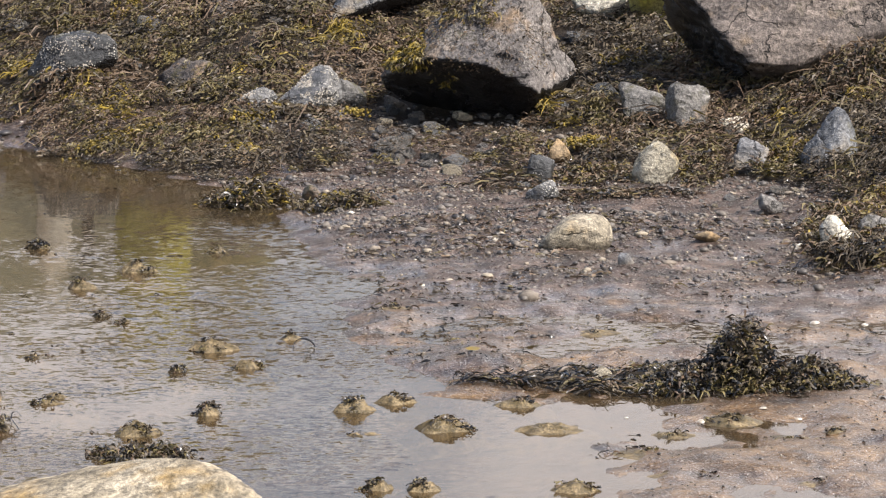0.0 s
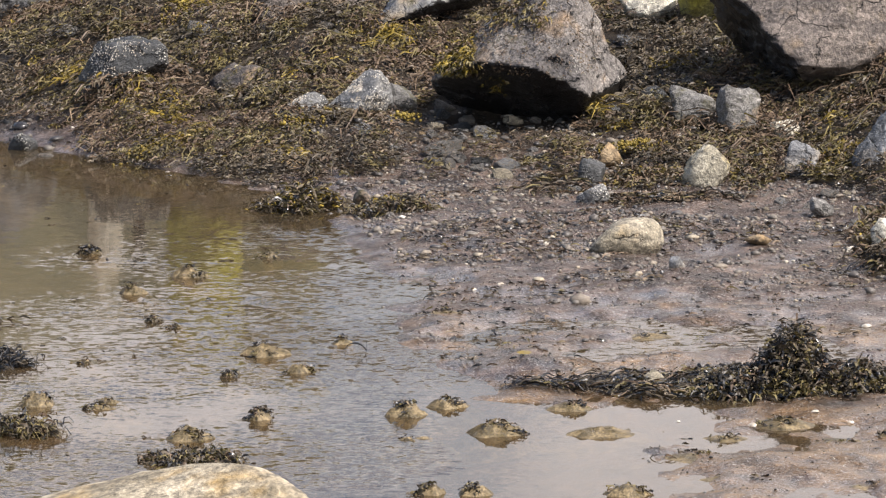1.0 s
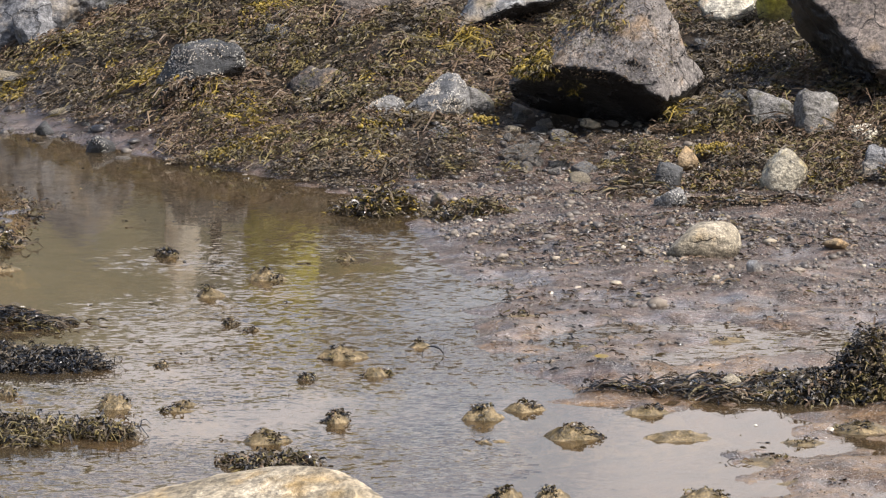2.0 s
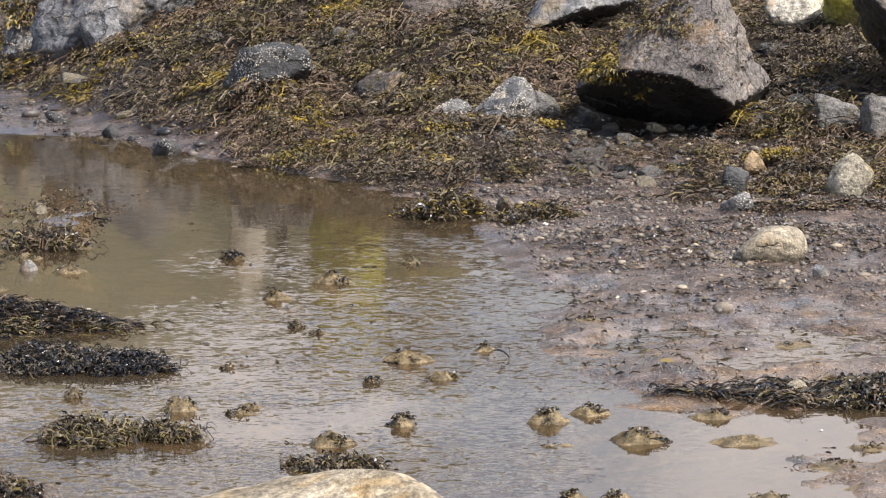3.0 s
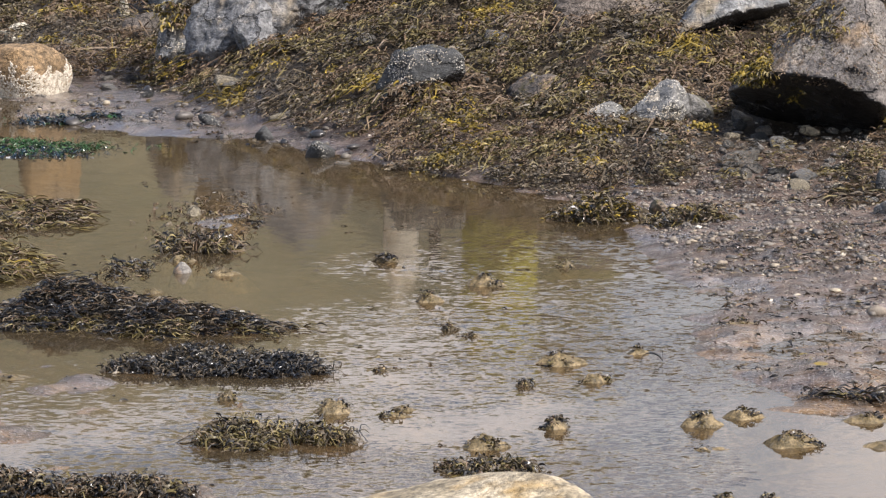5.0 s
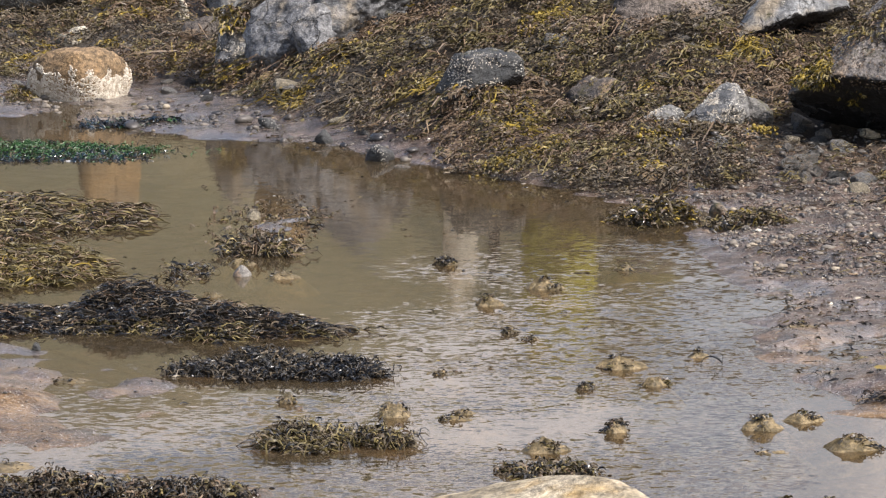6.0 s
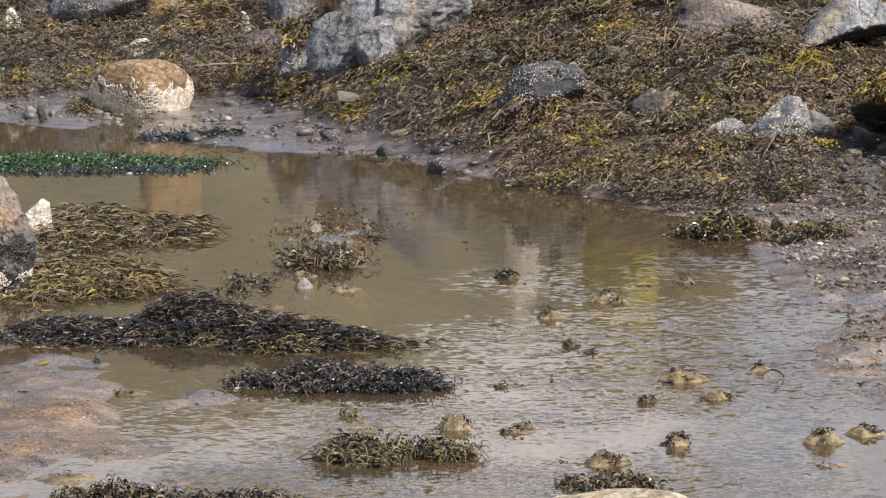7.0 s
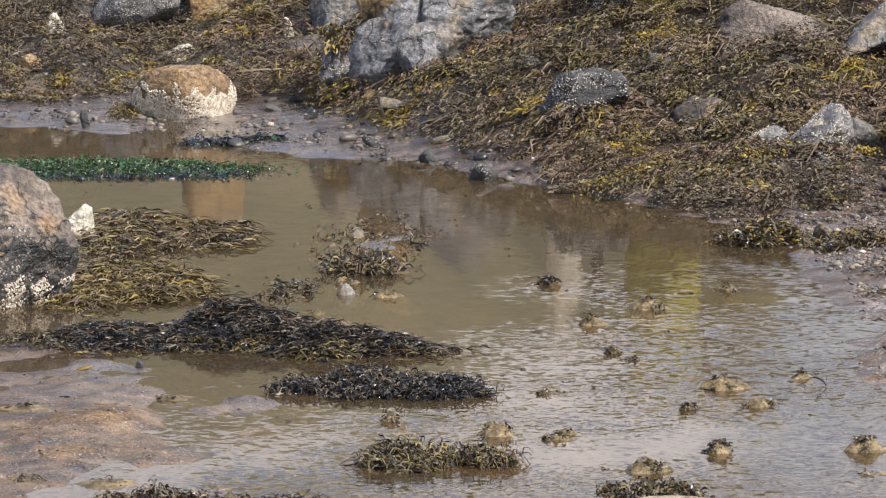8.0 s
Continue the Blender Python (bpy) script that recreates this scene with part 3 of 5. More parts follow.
def weed_heap(name, x, y, rx, ry, height, count, shares, label, seed, length=0.09, width=0.008, cat="seaweed", group="", turn=0.0, lie=None, edge=0.95, fringe=None, singles=30, lobes=((0, 0, 1, 1, 1),)):
    """A heap of wrack fronds with an uneven outline, thickest in its middle. shares: how much of each kind in WRACK. lie: the way most fronds point, degrees.
    lobes: place, half sizes and height of each swelling, as shares of the whole."""
    rng = np.random.default_rng(seed)
    lobes = np.array(lobes, float)
    area = lobes[:, 2] * lobes[:, 3]
    which = rng.choice(len(lobes), count, p=area / area.sum())
    r, th = np.sqrt(rng.random(count)), rng.uniform(0, 2 * np.pi, count)
    r = np.where(rng.random(count) < 0.07, r * 1.35, r)
    wob = 1 + edge * (fbm(1.6 * np.cos(th) + seed * 3.7, 1.6 * np.sin(th) + which * 5.1, 5, 3) - 0.5) * 1.8
    u, v = r * wob * np.cos(th), r * wob * np.sin(th)
    lb = lobes[which]
    u, v = lb[:, 0] + u * lb[:, 2], lb[:, 1] + v * lb[:, 3]
    c, s = math.cos(radians(turn)), math.sin(radians(turn))
    px, py = u * rx * c - v * ry * s, u * rx * s + v * ry * c
    lump = 0.25 + 1.5 * np.clip(fbm(px * 10 + seed, py * 7, 7, 3) - 0.05, 0.05, 1)
    top = height * lb[:, 4] * np.clip(1 - np.minimum(r, 1) ** 1.25, 0.03, 1) * lump
    z = top * np.sqrt(rng.random(count)) + 0.002
    out = np.arctan2(py, px)
    a = out + rng.normal(0, 1.2, count) if lie is None else radians(lie) + rng.normal(0, 0.7, count)
    ln, wd = length * rng.uniform(0.4, 1.4, count), width * rng.uniform(0.5, 1.4, count)
    arch = rng.uniform(0.0, 0.22 if lie is not None else 0.5, count) * ln
    verts, faces, ids = ribbons((px + x, py + y, z), a, ln, wd, arch, None, rng, segs=3, curl=1.1 if lie is not None else 2.4, fork=0.35)
    weights = np.array(shares, float) / sum(shares)
    kinds = rng.choice(len(shares), count, p=weights)
    if fringe is not None:
        low = (z < height * 0.3) & (v < lb[:, 1] - 0.1 * lb[:, 3]) & (rng.random(count) < 0.4) & (fbm(px * 8, py * 8, 13, 2) > 0.36)
        kinds[low] = fringe
    ob = new(name)
    ob.location = (x, y, 0)
    tagged(part("tangle", mesh_from("tangle", verts - np.array((x, y, 0)), faces, WRACK, True, kinds[ids]), ob), kind="stuff")
    for i in rng.choice(np.nonzero(z > top * 0.7)[0], singles, replace=False):
        one = part("frond", frond(int(rng.integers(12)), WRACK[kinds[i]]), ob)
        gz = float(np.maximum(ground(px[i] + x, py[i] + y), -0.004))
        one.matrix_basis = pose(px[i], py[i], gz + z[i] + 0.001, rng.uniform(-15, 15), rng.uniform(-5, 15), math.degrees(a[i])) @ Matrix.Scale(rng.uniform(0.4, 0.7), 4)
    return tagged(ob, label, cat, group)


def mound(x, y, w, h, tuft, seed, label, weed=(5, 2, 0, 1, 3), group="sand mounds in the pool"):
    """A small heap of sand standing out of the shallow water, with a weed tuft on its crown."""
    rng = np.random.default_rng(seed)
    h = h * 0.92
    rings, spokes = 12, 28
    verts = [(0, 0, 0)]
    lean = rng.uniform(-0.25, 0.25, 2)
    z0 = float(land(np.array(x), np.array(y)))
    low = min(z0, 0.0) - 0.02
    for i in range(1, rings + 1):
        q = i / rings
        for j in range(spokes):
            th = 2 * math.pi * j / spokes
            wob = 1 + 0.16 * (vnoise(np.array(2.1 * math.cos(th) + seed), np.array(2.1 * math.sin(th)), 3) - 0.5) * 2
            rr = q * w * 1.2 * wob
            verts.append((rr * math.cos(th) + lean[0] * w * 0.3 * (1 - q), rr * math.sin(th) * 0.85, 0))
    verts = np.array(verts, float)
    q = np.r_[0, np.repeat(np.arange(1, rings + 1) / rings, spokes)]
    prof = np.sqrt(np.clip(1 - (q / 0.86) ** 2, 0, 1)) * 0.55 + 0.45 * np.exp(-(q / 0.5) ** 2)
    lumps = 0.26 * (fbm(verts[:, 0] * 28 + seed, verts[:, 1] * 28, 5, 3) - 0.45) + 0.35 * (fbm(verts[:, 0] * 95 + seed, verts[:, 1] * 95, 9, 2) - 0.38)
    verts[:, 2] = low + (h - low) * (prof * (1 + lumps))
    tri = [(0, 1 + j, 1 + (j + 1) % spokes) for j in range(spokes)]
    for i in range(rings - 1):
        for j in range(spokes):
            a, b = 1 + i * spokes + j, 1 + i * spokes + (j + 1) % spokes
            tri += [(a, a + spokes, b + spokes), (a, b + spokes, b)]
    ob = new("sand_mound", mesh_from("sand_mound", verts, tri, [SAND]))
    ob.location = (x, y, 0)
    if tuft:
        n = tuft * 2
        hub = rng.integers(0, 3, n)
        hx, hy = rng.uniform(-0.34, 0.34, 3) * w, rng.uniform(-0.3, 0.2, 3) * w
        px, py = rng.normal(0, w * 0.09, n) + hx[hub], rng.normal(0, w * 0.07, n) + hy[hub]
        rq = np.hypot(px, py) / (w * 1.05)
        z = low + (h - low) * (np.sqrt(np.clip(1 - (rq / 0.86) ** 2, 0, 1)) * 0.55 + 0.45 * np.exp(-(rq / 0.5) ** 2)) + rng.uniform(0, 0.003, n)
        ln = rng.uniform(0.4, 1.2, n) * min(0.017, w * 0.26)
        vv, ff, ids = ribbons((px, py, z), rng.uniform(0, 6.28, n), ln, rng.uniform(0.002, 0.0045, n), rng.uniform(0.0, 0.5, n) * ln, None, rng, segs=4, free=True, droop=0.15, curl=1.8)
        kinds = rng.choice(5, n, p=np.array(weed) / sum(weed))
        part("seaweed_tuft", mesh_from("seaweed_tuft", vv, ff, WRACK, True, kinds[ids]), ob, "dark wet wrack tuft")["kind"] = "stuff"
    return tagged(ob, label, "sand mound", group)


def scatter_stones(name, x, y, size, label, seed, mat, cat="pebbles", flat=0.6, sub=1):
    """Many small stones in one mesh, half sunk in the ground."""
    rng = np.random.default_rng(seed)
    v, f = ball(sub)
    n = len(x)
    warp = 1 + 0.22 * np.sin(v @ rng.normal(0, 2.2, (3, 6)) + rng.uniform(0, 6, 6))
    pick = rng.integers(0, 6, n)
    p = v[None] * warp.T[pick][:, :, None]
    sc = np.stack([size * rng.uniform(0.8, 1.4, n), size * rng.uniform(0.7, 1.1, n), size * flat * rng.uniform(0.6, 1.3, n)], -1)
    p = p * sc[:, None, :]
    a = rng.uniform(0, 6.28, n)
    ca, sa = np.cos(a)[:, None], np.sin(a)[:, None]
    p = np.stack([p[..., 0] * ca - p[..., 1] * sa, p[..., 0] * sa + p[..., 1] * ca, p[..., 2]], -1)
    p = p + np.stack([x, y, ground(x, y) + sc[:, 2] * 0.35], -1)[:, None, :]
    faces = (f[None] + (np.arange(n) * len(v))[:, None, None]).reshape(-1, 3)
    return tagged(new(name, mesh_from(name, p.reshape(-1, 3), faces, [mat])), label, cat, kind="stuff")


def shell(x, y, w, label, seed, mat=None, tall=0.2):
    """A single cupped valve lying on the sand."""
    rng = np.random.default_rng(seed)
    rows, cols = 6, 14
    v = [(0, 0, 1)]
    for i in range(1, rows + 1):
        q = i / rows
        for j in range(cols):
            th = 2 * math.pi * j / cols
            v.append((q * math.cos(th) * (1 + 0.15 * math.cos(th)), 0.75 * q * math.sin(th), math.sqrt(max(1 - q * q, 0)) + 0.05 * math.sin(q * 22)))
    v = np.array(v) * (w / 2, w / 2, w * tall)
    tri = [(0, 1 + j, 1 + (j + 1) % cols) for j in range(cols)]
    for i in range(rows - 1):
        for j in range(cols):
            a, b = 1 + i * cols + j, 1 + i * cols + (j + 1) % cols
            tri += [(a, a + cols, b + cols), (a, b + cols, b)]
    ob = new("shell", mesh_from("shell", v, tri, [mat or SHELL]))
    z = max(float(ground(x, y)), 0.0)
    ob.matrix_basis = pose(x, y, z, rng.uniform(-15, 15), rng.uniform(-15, 15), rng.uniform(0, 360))
    return tagged(ob, label, "shell", "shells on the sand")


def loop_strand(x, y, w, label, seed):
    """One stiff dark frond standing out of the water in an arch, its end upright."""
    rng = np.random.default_rng(seed)
    bm = bmesh.new()
    rings = []
    for i in range(25):
        q = i / 24
        th = math.pi * 1.15 * q
        c = Vector((w / 2 * -math.cos(th), 0.01 * math.sin(q * 5), w * 0.42 * math.sin(th) + 0.002)) if q < 0.85 else rings_end + Vector((0.0005, 0, (q - 0.85) * w * 3.2))
        if q < 0.85:
            rings_end = c.copy()
        r = 0.0022 * (1 - 0.4 * q)
        rings.append([bm.verts.new(c + Vector((r * math.cos(a) * (abs(math.sin(th)) + 0.2), r * math.sin(a), r * math.cos(a)))) for a in (0, 1.57, 3.14, 4.71)])
    for a, b in zip(rings, rings[1:]):
        for j in range(4):
            bm.faces.new((a[j], a[(j + 1) % 4], b[(j + 1) % 4], b[j]))
    me = bpy.data.meshes.new("seaweed_strand")
    bm.to_mesh(me)
    bm.free()
    me.materials.append(WEED_BLACK)
    ob = new("seaweed_strand", me)
    ob.matrix_basis = pose(x, y, max(float(ground(x, y)), -0.002), 0, 0, rng.uniform(-20, 20))
    return tagged(ob, label, "seaweed")


def crust(ob, count, seed, low, high, size, mat, name="barnacle_crust", facing=-0.3, label="white barnacle crust", bare=-0.25):
    """Little barnacle cones over the part of a stone between two heights (shares of its own), on sides turned towards -y and up."""
    rng = np.random.default_rng(seed)
    me = ob.data
    n = len(me.polygons)
    c, nr = np.empty(n * 3), np.empty(n * 3)
    me.polygons.foreach_get("center", c)
    me.polygons.foreach_get("normal", nr)
    c, nr = c.reshape(-1, 3), nr.reshape(-1, 3)
    z = (c[:, 2] - c[:, 2].min()) / np.ptp(c[:, 2]) + 0.16 * np.array([noise.noise(Vector((q * 25).tolist())) for q in c])
    patch = np.array([noise.noise(Vector((q * 14).tolist())) for q in c])
    ok = np.nonzero((z > low) & (z < high) & (nr[:, 1] < facing) & (patch > bare))[0]
    pick = rng.choice(ok, count)
    verts, tri = [], []
    for k, i in enumerate(pick):
        up = Vector(nr[i])
        side = up.orthogonal().normalized()
        other = up.cross(side)
        at = Vector(c[i]) + side * rng.normal(0, size) + other * rng.normal(0, size)
        s = size * rng.uniform(0.5, 1.3)
        ph = rng.uniform(0, 6)
        b = len(verts)
        for ring, (rad, hgt) in enumerate(((1.0, -0.2), (0.55, 0.75))):
            for j in range(6):
                th = ph + j * math.pi / 3
                verts.append(at + (side * math.cos(th) + other * math.sin(th)) * s * rad + up * s * hgt)
        for j in range(6):
            j2 = (j + 1) % 6
            tri += [(b + j, b + j2, b + 6 + j2), (b + j, b + 6 + j2, b + 6 + j)]
        tri += [(b + 6, b + 7, b + 8), (b + 6, b + 8, b + 9), (b + 6, b + 9, b + 10), (b + 6, b + 10, b + 11)]
    return tagged(part(name, mesh_from(name, np.array(verts), tri, [mat], False), ob, label), kind="stuff")


def weed_patch(ob, count, seed, box, shares, length=0.04, width=0.006):
    """Wrack rooted on a stone: on the faces inside a box given as shares of its own size."""
    rng = np.random.default_rng(seed)
    me = ob.data
    n = len(me.polygons)
    c, nr = np.empty(n * 3), np.empty(n * 3)
    me.polygons.foreach_get("center", c)
    me.polygons.foreach_get("normal", nr)
    c, nr = c.reshape(-1, 3), nr.reshape(-1, 3)
    q = (c - c.min(0)) / np.ptp(c, axis=0)
    x0, x1, y0, y1, z0, z1 = box
    ok = np.nonzero((q[:, 0] > x0) & (q[:, 0] < x1) & (q[:, 1] > y0) & (q[:, 1] < y1) & (q[:, 2] > z0) & (q[:, 2] < z1))[0]
    pick = rng.choice(ok, count)
    root = c[pick] + nr[pick] * 0.002 + rng.normal(0, 0.008, (count, 3)) * (1, 1, 0.4)
    ln = length * rng.uniform(0.5, 1.4, count)
    a = np.arctan2(nr[pick, 1], nr[pick, 0]) + rng.normal(0, 0.9, count)
    verts, faces, ids = ribbons((root[:, 0], root[:, 1], root[:, 2] + 0.003), a, ln * 0.8, width * rng.uniform(0.6, 1.4, count), 0.25 * ln, None, rng, segs=4, free=True, droop=0.45)
    kinds = rng.choice(len(shares), count, p=np.array(shares) / sum(shares))
    return tagged(part("seaweed_patch", mesh_from("seaweed_patch", verts, faces, WRACK, True, kinds[ids]), ob, "wrack growing on the stone"), kind="stuff")


def bladders(name, x, y, rx, ry, count, mat, label, seed, size=0.006):
    """A bed of swollen yellow frond tips over the weed."""
    rng = np.random.default_rng(seed)
    px, py = x + rng.normal(0, rx * 0.5, count), y + rng.normal(0, ry * 0.5, count)
    v, f = ball(1)
    sc = size * rng.uniform(0.5, 1.2, (count, 1, 1)) * rng.uniform(0.6, 1.3, (count, 1, 3))
    lift = 0.045 * np.clip(fbm(px * 5, py * 5, 51, 3), 0.1, 1) + rng.uniform(0, 0.02, count)
    p = v[None] * sc + np.stack([px, py, ground(px, py) + lift], -1)[:, None, :]
    faces = (f[None] + (np.arange(count) * len(v))[:, None, None]).reshape(-1, 3)
    return tagged(new(name, mesh_from(name, p.reshape(-1, 3), faces, [mat])), label, "seaweed", kind="stuff")


# ---- ground and water ----
def graded(lo, hi, step, far):
    """Grid lines: even from lo to hi, then ever wider out to far."""
    mid = np.arange(lo, hi + step / 2, step)
    out, s, q = [], step, 0.0
    while q < far:
        s *= 1.28
        q += s
        out.append(q)
    out = np.array(out)
    return np.r_[(lo - out)[::-1], mid, mid[-1] + out]


gx, gy = graded(-3.8, 1.9, 0.023, 2500), graded(9.4, 18.2, 0.022, 2500)
mx, my = np.meshgrid(gx, gy)
gz = ground(mx, my)
nx, ny = len(gx), len(gy)
cell = (np.arange(ny - 1)[:, None] * nx + np.arange(nx - 1)[None, :]).reshape(-1)
sheet = mesh_from("ground", np.stack([mx, my, gz], -1).reshape(-1, 3), np.stack([cell, cell + 1, cell + nx + 1, cell + nx], -1), [GROUND])
tagged(new("ground", sheet), "wet brown sand and mud shore rising to a bank", "ground", kind="structure")

wx, wy = np.linspace(-9, 3, 25), np.linspace(5, 17.6, 25)
ax, ay = np.meshgrid(wx, wy)
wc = (np.arange(24)[:, None] * 25 + np.arange(24)[None, :]).reshape(-1)
pool = mesh_from("water", np.stack([ax, ay, ax * 0], -1).reshape(-1, 3), np.stack([wc, wc + 1, wc + 26, wc + 25], -1), [WATER])
tagged(new("water", pool), "shallow rippled tide pool, grey brown and mirroring", "water", kind="structure")


# ---- seaweed over the bank ----
def bank_weed(name, tufts, each, seed, label, length, width, low, high, thresh, x0=-4.0, x1=2.1):
    """Wrack in tufts: each tuft's fronds spread from one holdfast and hang downhill."""
    rng = np.random.default_rng(seed)
    tx = rng.uniform(x0, x1, tufts * 4)
    s = low + (high - low) * rng.random(tufts * 4)
    ty = foot(tx) + s
    flat = 0.5 * np.exp(-((tx + 1.75) / 0.6) ** 4) * np.exp(-(np.clip(s, 0, 9) / 0.2) ** 2)
    cover = fbm(tx * 2.6, ty * 3.0, 41, 4) + 0.22 * np.clip(s, 0, 0.5) - flat
    cover = cover + 0.22 * np.exp(-((tx - 0.66) / 0.42) ** 4 - ((s - 0.12) / 0.28) ** 2)
    cover = cover - 0.5 * np.exp(-(tx / 0.30) ** 4 - ((ty - 15.2) / 0.42) ** 4)
    ok = np.nonzero(cover > thresh)[0][:tufts]
    tx, ty = tx[ok], ty[ok]
    m = len(ok)
    tall = rng.uniform(0.012, 0.06, m) * (0.2 + 1.7 * vnoise(tx * 6, ty * 6, 51))
    tone = fbm(tx * 4, ty * 4, 71, 3) + rng.normal(0, 0.07, m)
    gold = fbm(tx * 3.1 + 7, ty * 3.6, 81, 3) + rng.normal(0, 0.05, m)
    main = np.where(tone < 0.42, 0, np.where(tone < 0.52, 1, 3))
    main = np.where(gold > 0.66, 2, main)
    size = rng.uniform(0.6, 1.5, m)
    heading = -math.pi / 2 + 2.6 * (fbm(tx * 3.0, ty * 3.0, 93, 2) - 0.4) * 2 + rng.normal(0, 0.4, m)
    who = rng.integers(0, m, m * each)
    n = len(who)
    x, y = tx[who] + rng.normal(0, 0.019, n) * size[who], ty[who] + rng.normal(0, 0.019, n) * size[who]
    a = np.where(rng.random(n) < 0.45, rng.uniform(0, 2 * np.pi, n), heading[who] + rng.normal(0, 0.95, n))
    z = tall[who] * np.sqrt(rng.random(n)) + 0.002
    ln, wd = length * size[who] * rng.uniform(0.35, 1.3, n), width * rng.uniform(0.6, 1.4, n)
    verts, faces, ids = ribbons((x, y, z), a, ln, wd, rng.uniform(0, 0.35, n) * ln, None, rng, segs=2, curl=1.5, fork=0.5)
    kinds = np.where(rng.random(n) < 0.8, main[who], rng.choice(4, n, p=(0.45, 0.22, 0.02, 0.31)))
    return tagged(new(name, mesh_from(name, verts, faces, WRACK, True, kinds[ids])), label, "seaweed", kind="stuff")


bank_weed("seaweed_bank", 5000, 33, 5, "olive and brown bladder wrack draped over the rocky bank", 0.022, 0.0040, -0.1, 2.8, 0.255)
bank_weed("seaweed_strands", 500, 12, 6, "long dark wrack strands hanging down the bank", 0.09, 0.0038, 0.0, 2.6, 0.36)

# ---- gravel ----
rng = np.random.default_rng(77)


def spread(count, x0, x1, y0, y1, test):
    """Random places in a stretch of the plan that pass a test."""
    x, y = rng.uniform(x0, x1, count), rng.uniform(y0, y1, count)
    ok = test(x, y)
    return x[ok], y[ok]


px, py = spread(46000, -0.75, 1.8, 11.4, 16.3, lambda x, y: (shore(x, y) > 0.02) & (rng.random(len(x)) < np.clip((y - 12.2) * 0.6, 0.04, 1) * (0.25 + 1.2 * (fbm(x * 4, y * 4, 19, 3) > 0.44))) & (y - foot(x) < 1.2))
scatter_stones("gravel", px, py, 0.0036 * np.exp(rng.normal(0, 0.5, len(px))), "mixed grey and brown beach gravel pressed into mud", 78, PEBBLE)
px, py = spread(1500, -0.6, 1.8, 12.6, 16.3, lambda x, y: (shore(x, y) > 0.05) & (rng.random(len(x)) < np.clip((y - 12.6) * 0.6, 0.05, 1)) & (y - foot(x) < 1.3))
scatter_stones("shingle", px, py, 0.0065 * np.exp(np.minimum(rng.normal(0, 0.5, len(px)), 0.8)), "scattered grey and tan beach stones among gravel", 80, PEBBLE, sub=2)
px, py = spread(5200, -4.0, -0.6, 15.0, 18.4, lambda x, y: (y - np.interp(x, *BACK_WATER) > -0.15) & (y - foot(x) < 0.5) & (fbm(x * 3, y * 3, 9, 3) > 0.42))
scatter_stones("shore_pebbles", px, py, 0.0055 * np.exp(rng.normal(0, 0.6, len(px))), "dark wet pebbles and mussels on the mud", 79, PEBBLE, sub=2)


px, py = spread(11000, -3.4, 1.6, 9.8, 13.2, lambda x, y: (shore(x, y) > -0.1) & (ground(x, y) > -0.004))
scatter_stones("sand_grit", px, py, 0.0017 * np.exp(rng.normal(0, 0.4, len(px))), "pale grit and shell crumbs on the sand", 82, PEBBLE)


# ---- loose stones on the gravel and the bank's foot ----
FORMS = [stone_form(500 + k, sub=3, crisp=16.0) for k in range(6)]
KINDS = [(GREY, "small rough grey stone on gravel"), (TAN, "small tan stone on gravel"), (OCHRE, "small ochre brown stone on gravel"), (BLUE, "small blue grey stone on gravel"), (DARK, "small dark wet stone on gravel")]
LOOSE = {(k, m.name): mesh_from("stone", p, f, [m]) for k, (p, f) in enumerate(FORMS) for m, _ in KINDS}


def loose_stones(count, x0, x1, s0, s1, low, high, weights):
    for _ in range(count):
        x = rng.uniform(x0, x1)
        y = float(foot(x)) + rng.uniform(s0, s1)
        k, m = int(rng.integers(6)), KINDS[int(rng.choice(5, p=weights))]
        r = low * (high / low) ** (rng.random() ** 1.6)
        ob = new("stone", LOOSE[k, m[0].name])
        ob.matrix_basis = pose(x, y, float(ground(x, y)) + r * 0.15, rng.uniform(-20, 20), rng.uniform(-20, 20), rng.uniform(0, 360)) @ Matrix.Diagonal((r * rng.uniform(0.8, 1.3), r * rng.uniform(0.7, 1.1), r * rng.uniform(0.5, 0.8), 1))
        tagged(ob, m[1], "stone", "loose stones on the gravel")


loose_stones(70, -0.36, 0.42, -0.15, 0.75, 0.012, 0.040, (0.38, 0.14, 0.06, 0.2, 0.22))
loose_stones(60, 0.0, 1.6, -0.7, 0.25, 0.010, 0.030, (0.4, 0.1, 0.05, 0.23, 0.22))
loose_stones(55, -3.4, -1.0, -0.55, 0.15, 0.010, 0.032, (0.25, 0.1, 0.05, 0.15, 0.45))
loose_stones(60, -2.6, 1.9, 0.1, 2.0, 0.02, 0.06, (0.35, 0.15, 0.15, 0.2, 0.15))


# ---- scraps of weed on the sand ----
def scraps(name, x, y, label, seed, length, width, shares):
    r = np.random.default_rng(seed)
    n = len(x)
    ln = length * r.uniform(0.3, 1.5, n)
    verts, faces, ids = ribbons((x, y, np.full(n, 0.002)), r.uniform(0, 6.28, n), ln, width * r.uniform(0.5, 1.4, n), r.uniform(0, 0.25, n) * ln, None, r, segs=4, curl=1.6)
    kinds = r.choice(len(shares), n, p=np.array(shares) / sum(shares))
    return tagged(new(name, mesh_from(name, verts, faces, WRACK, True, kinds[ids])), label, "seaweed", kind="stuff")


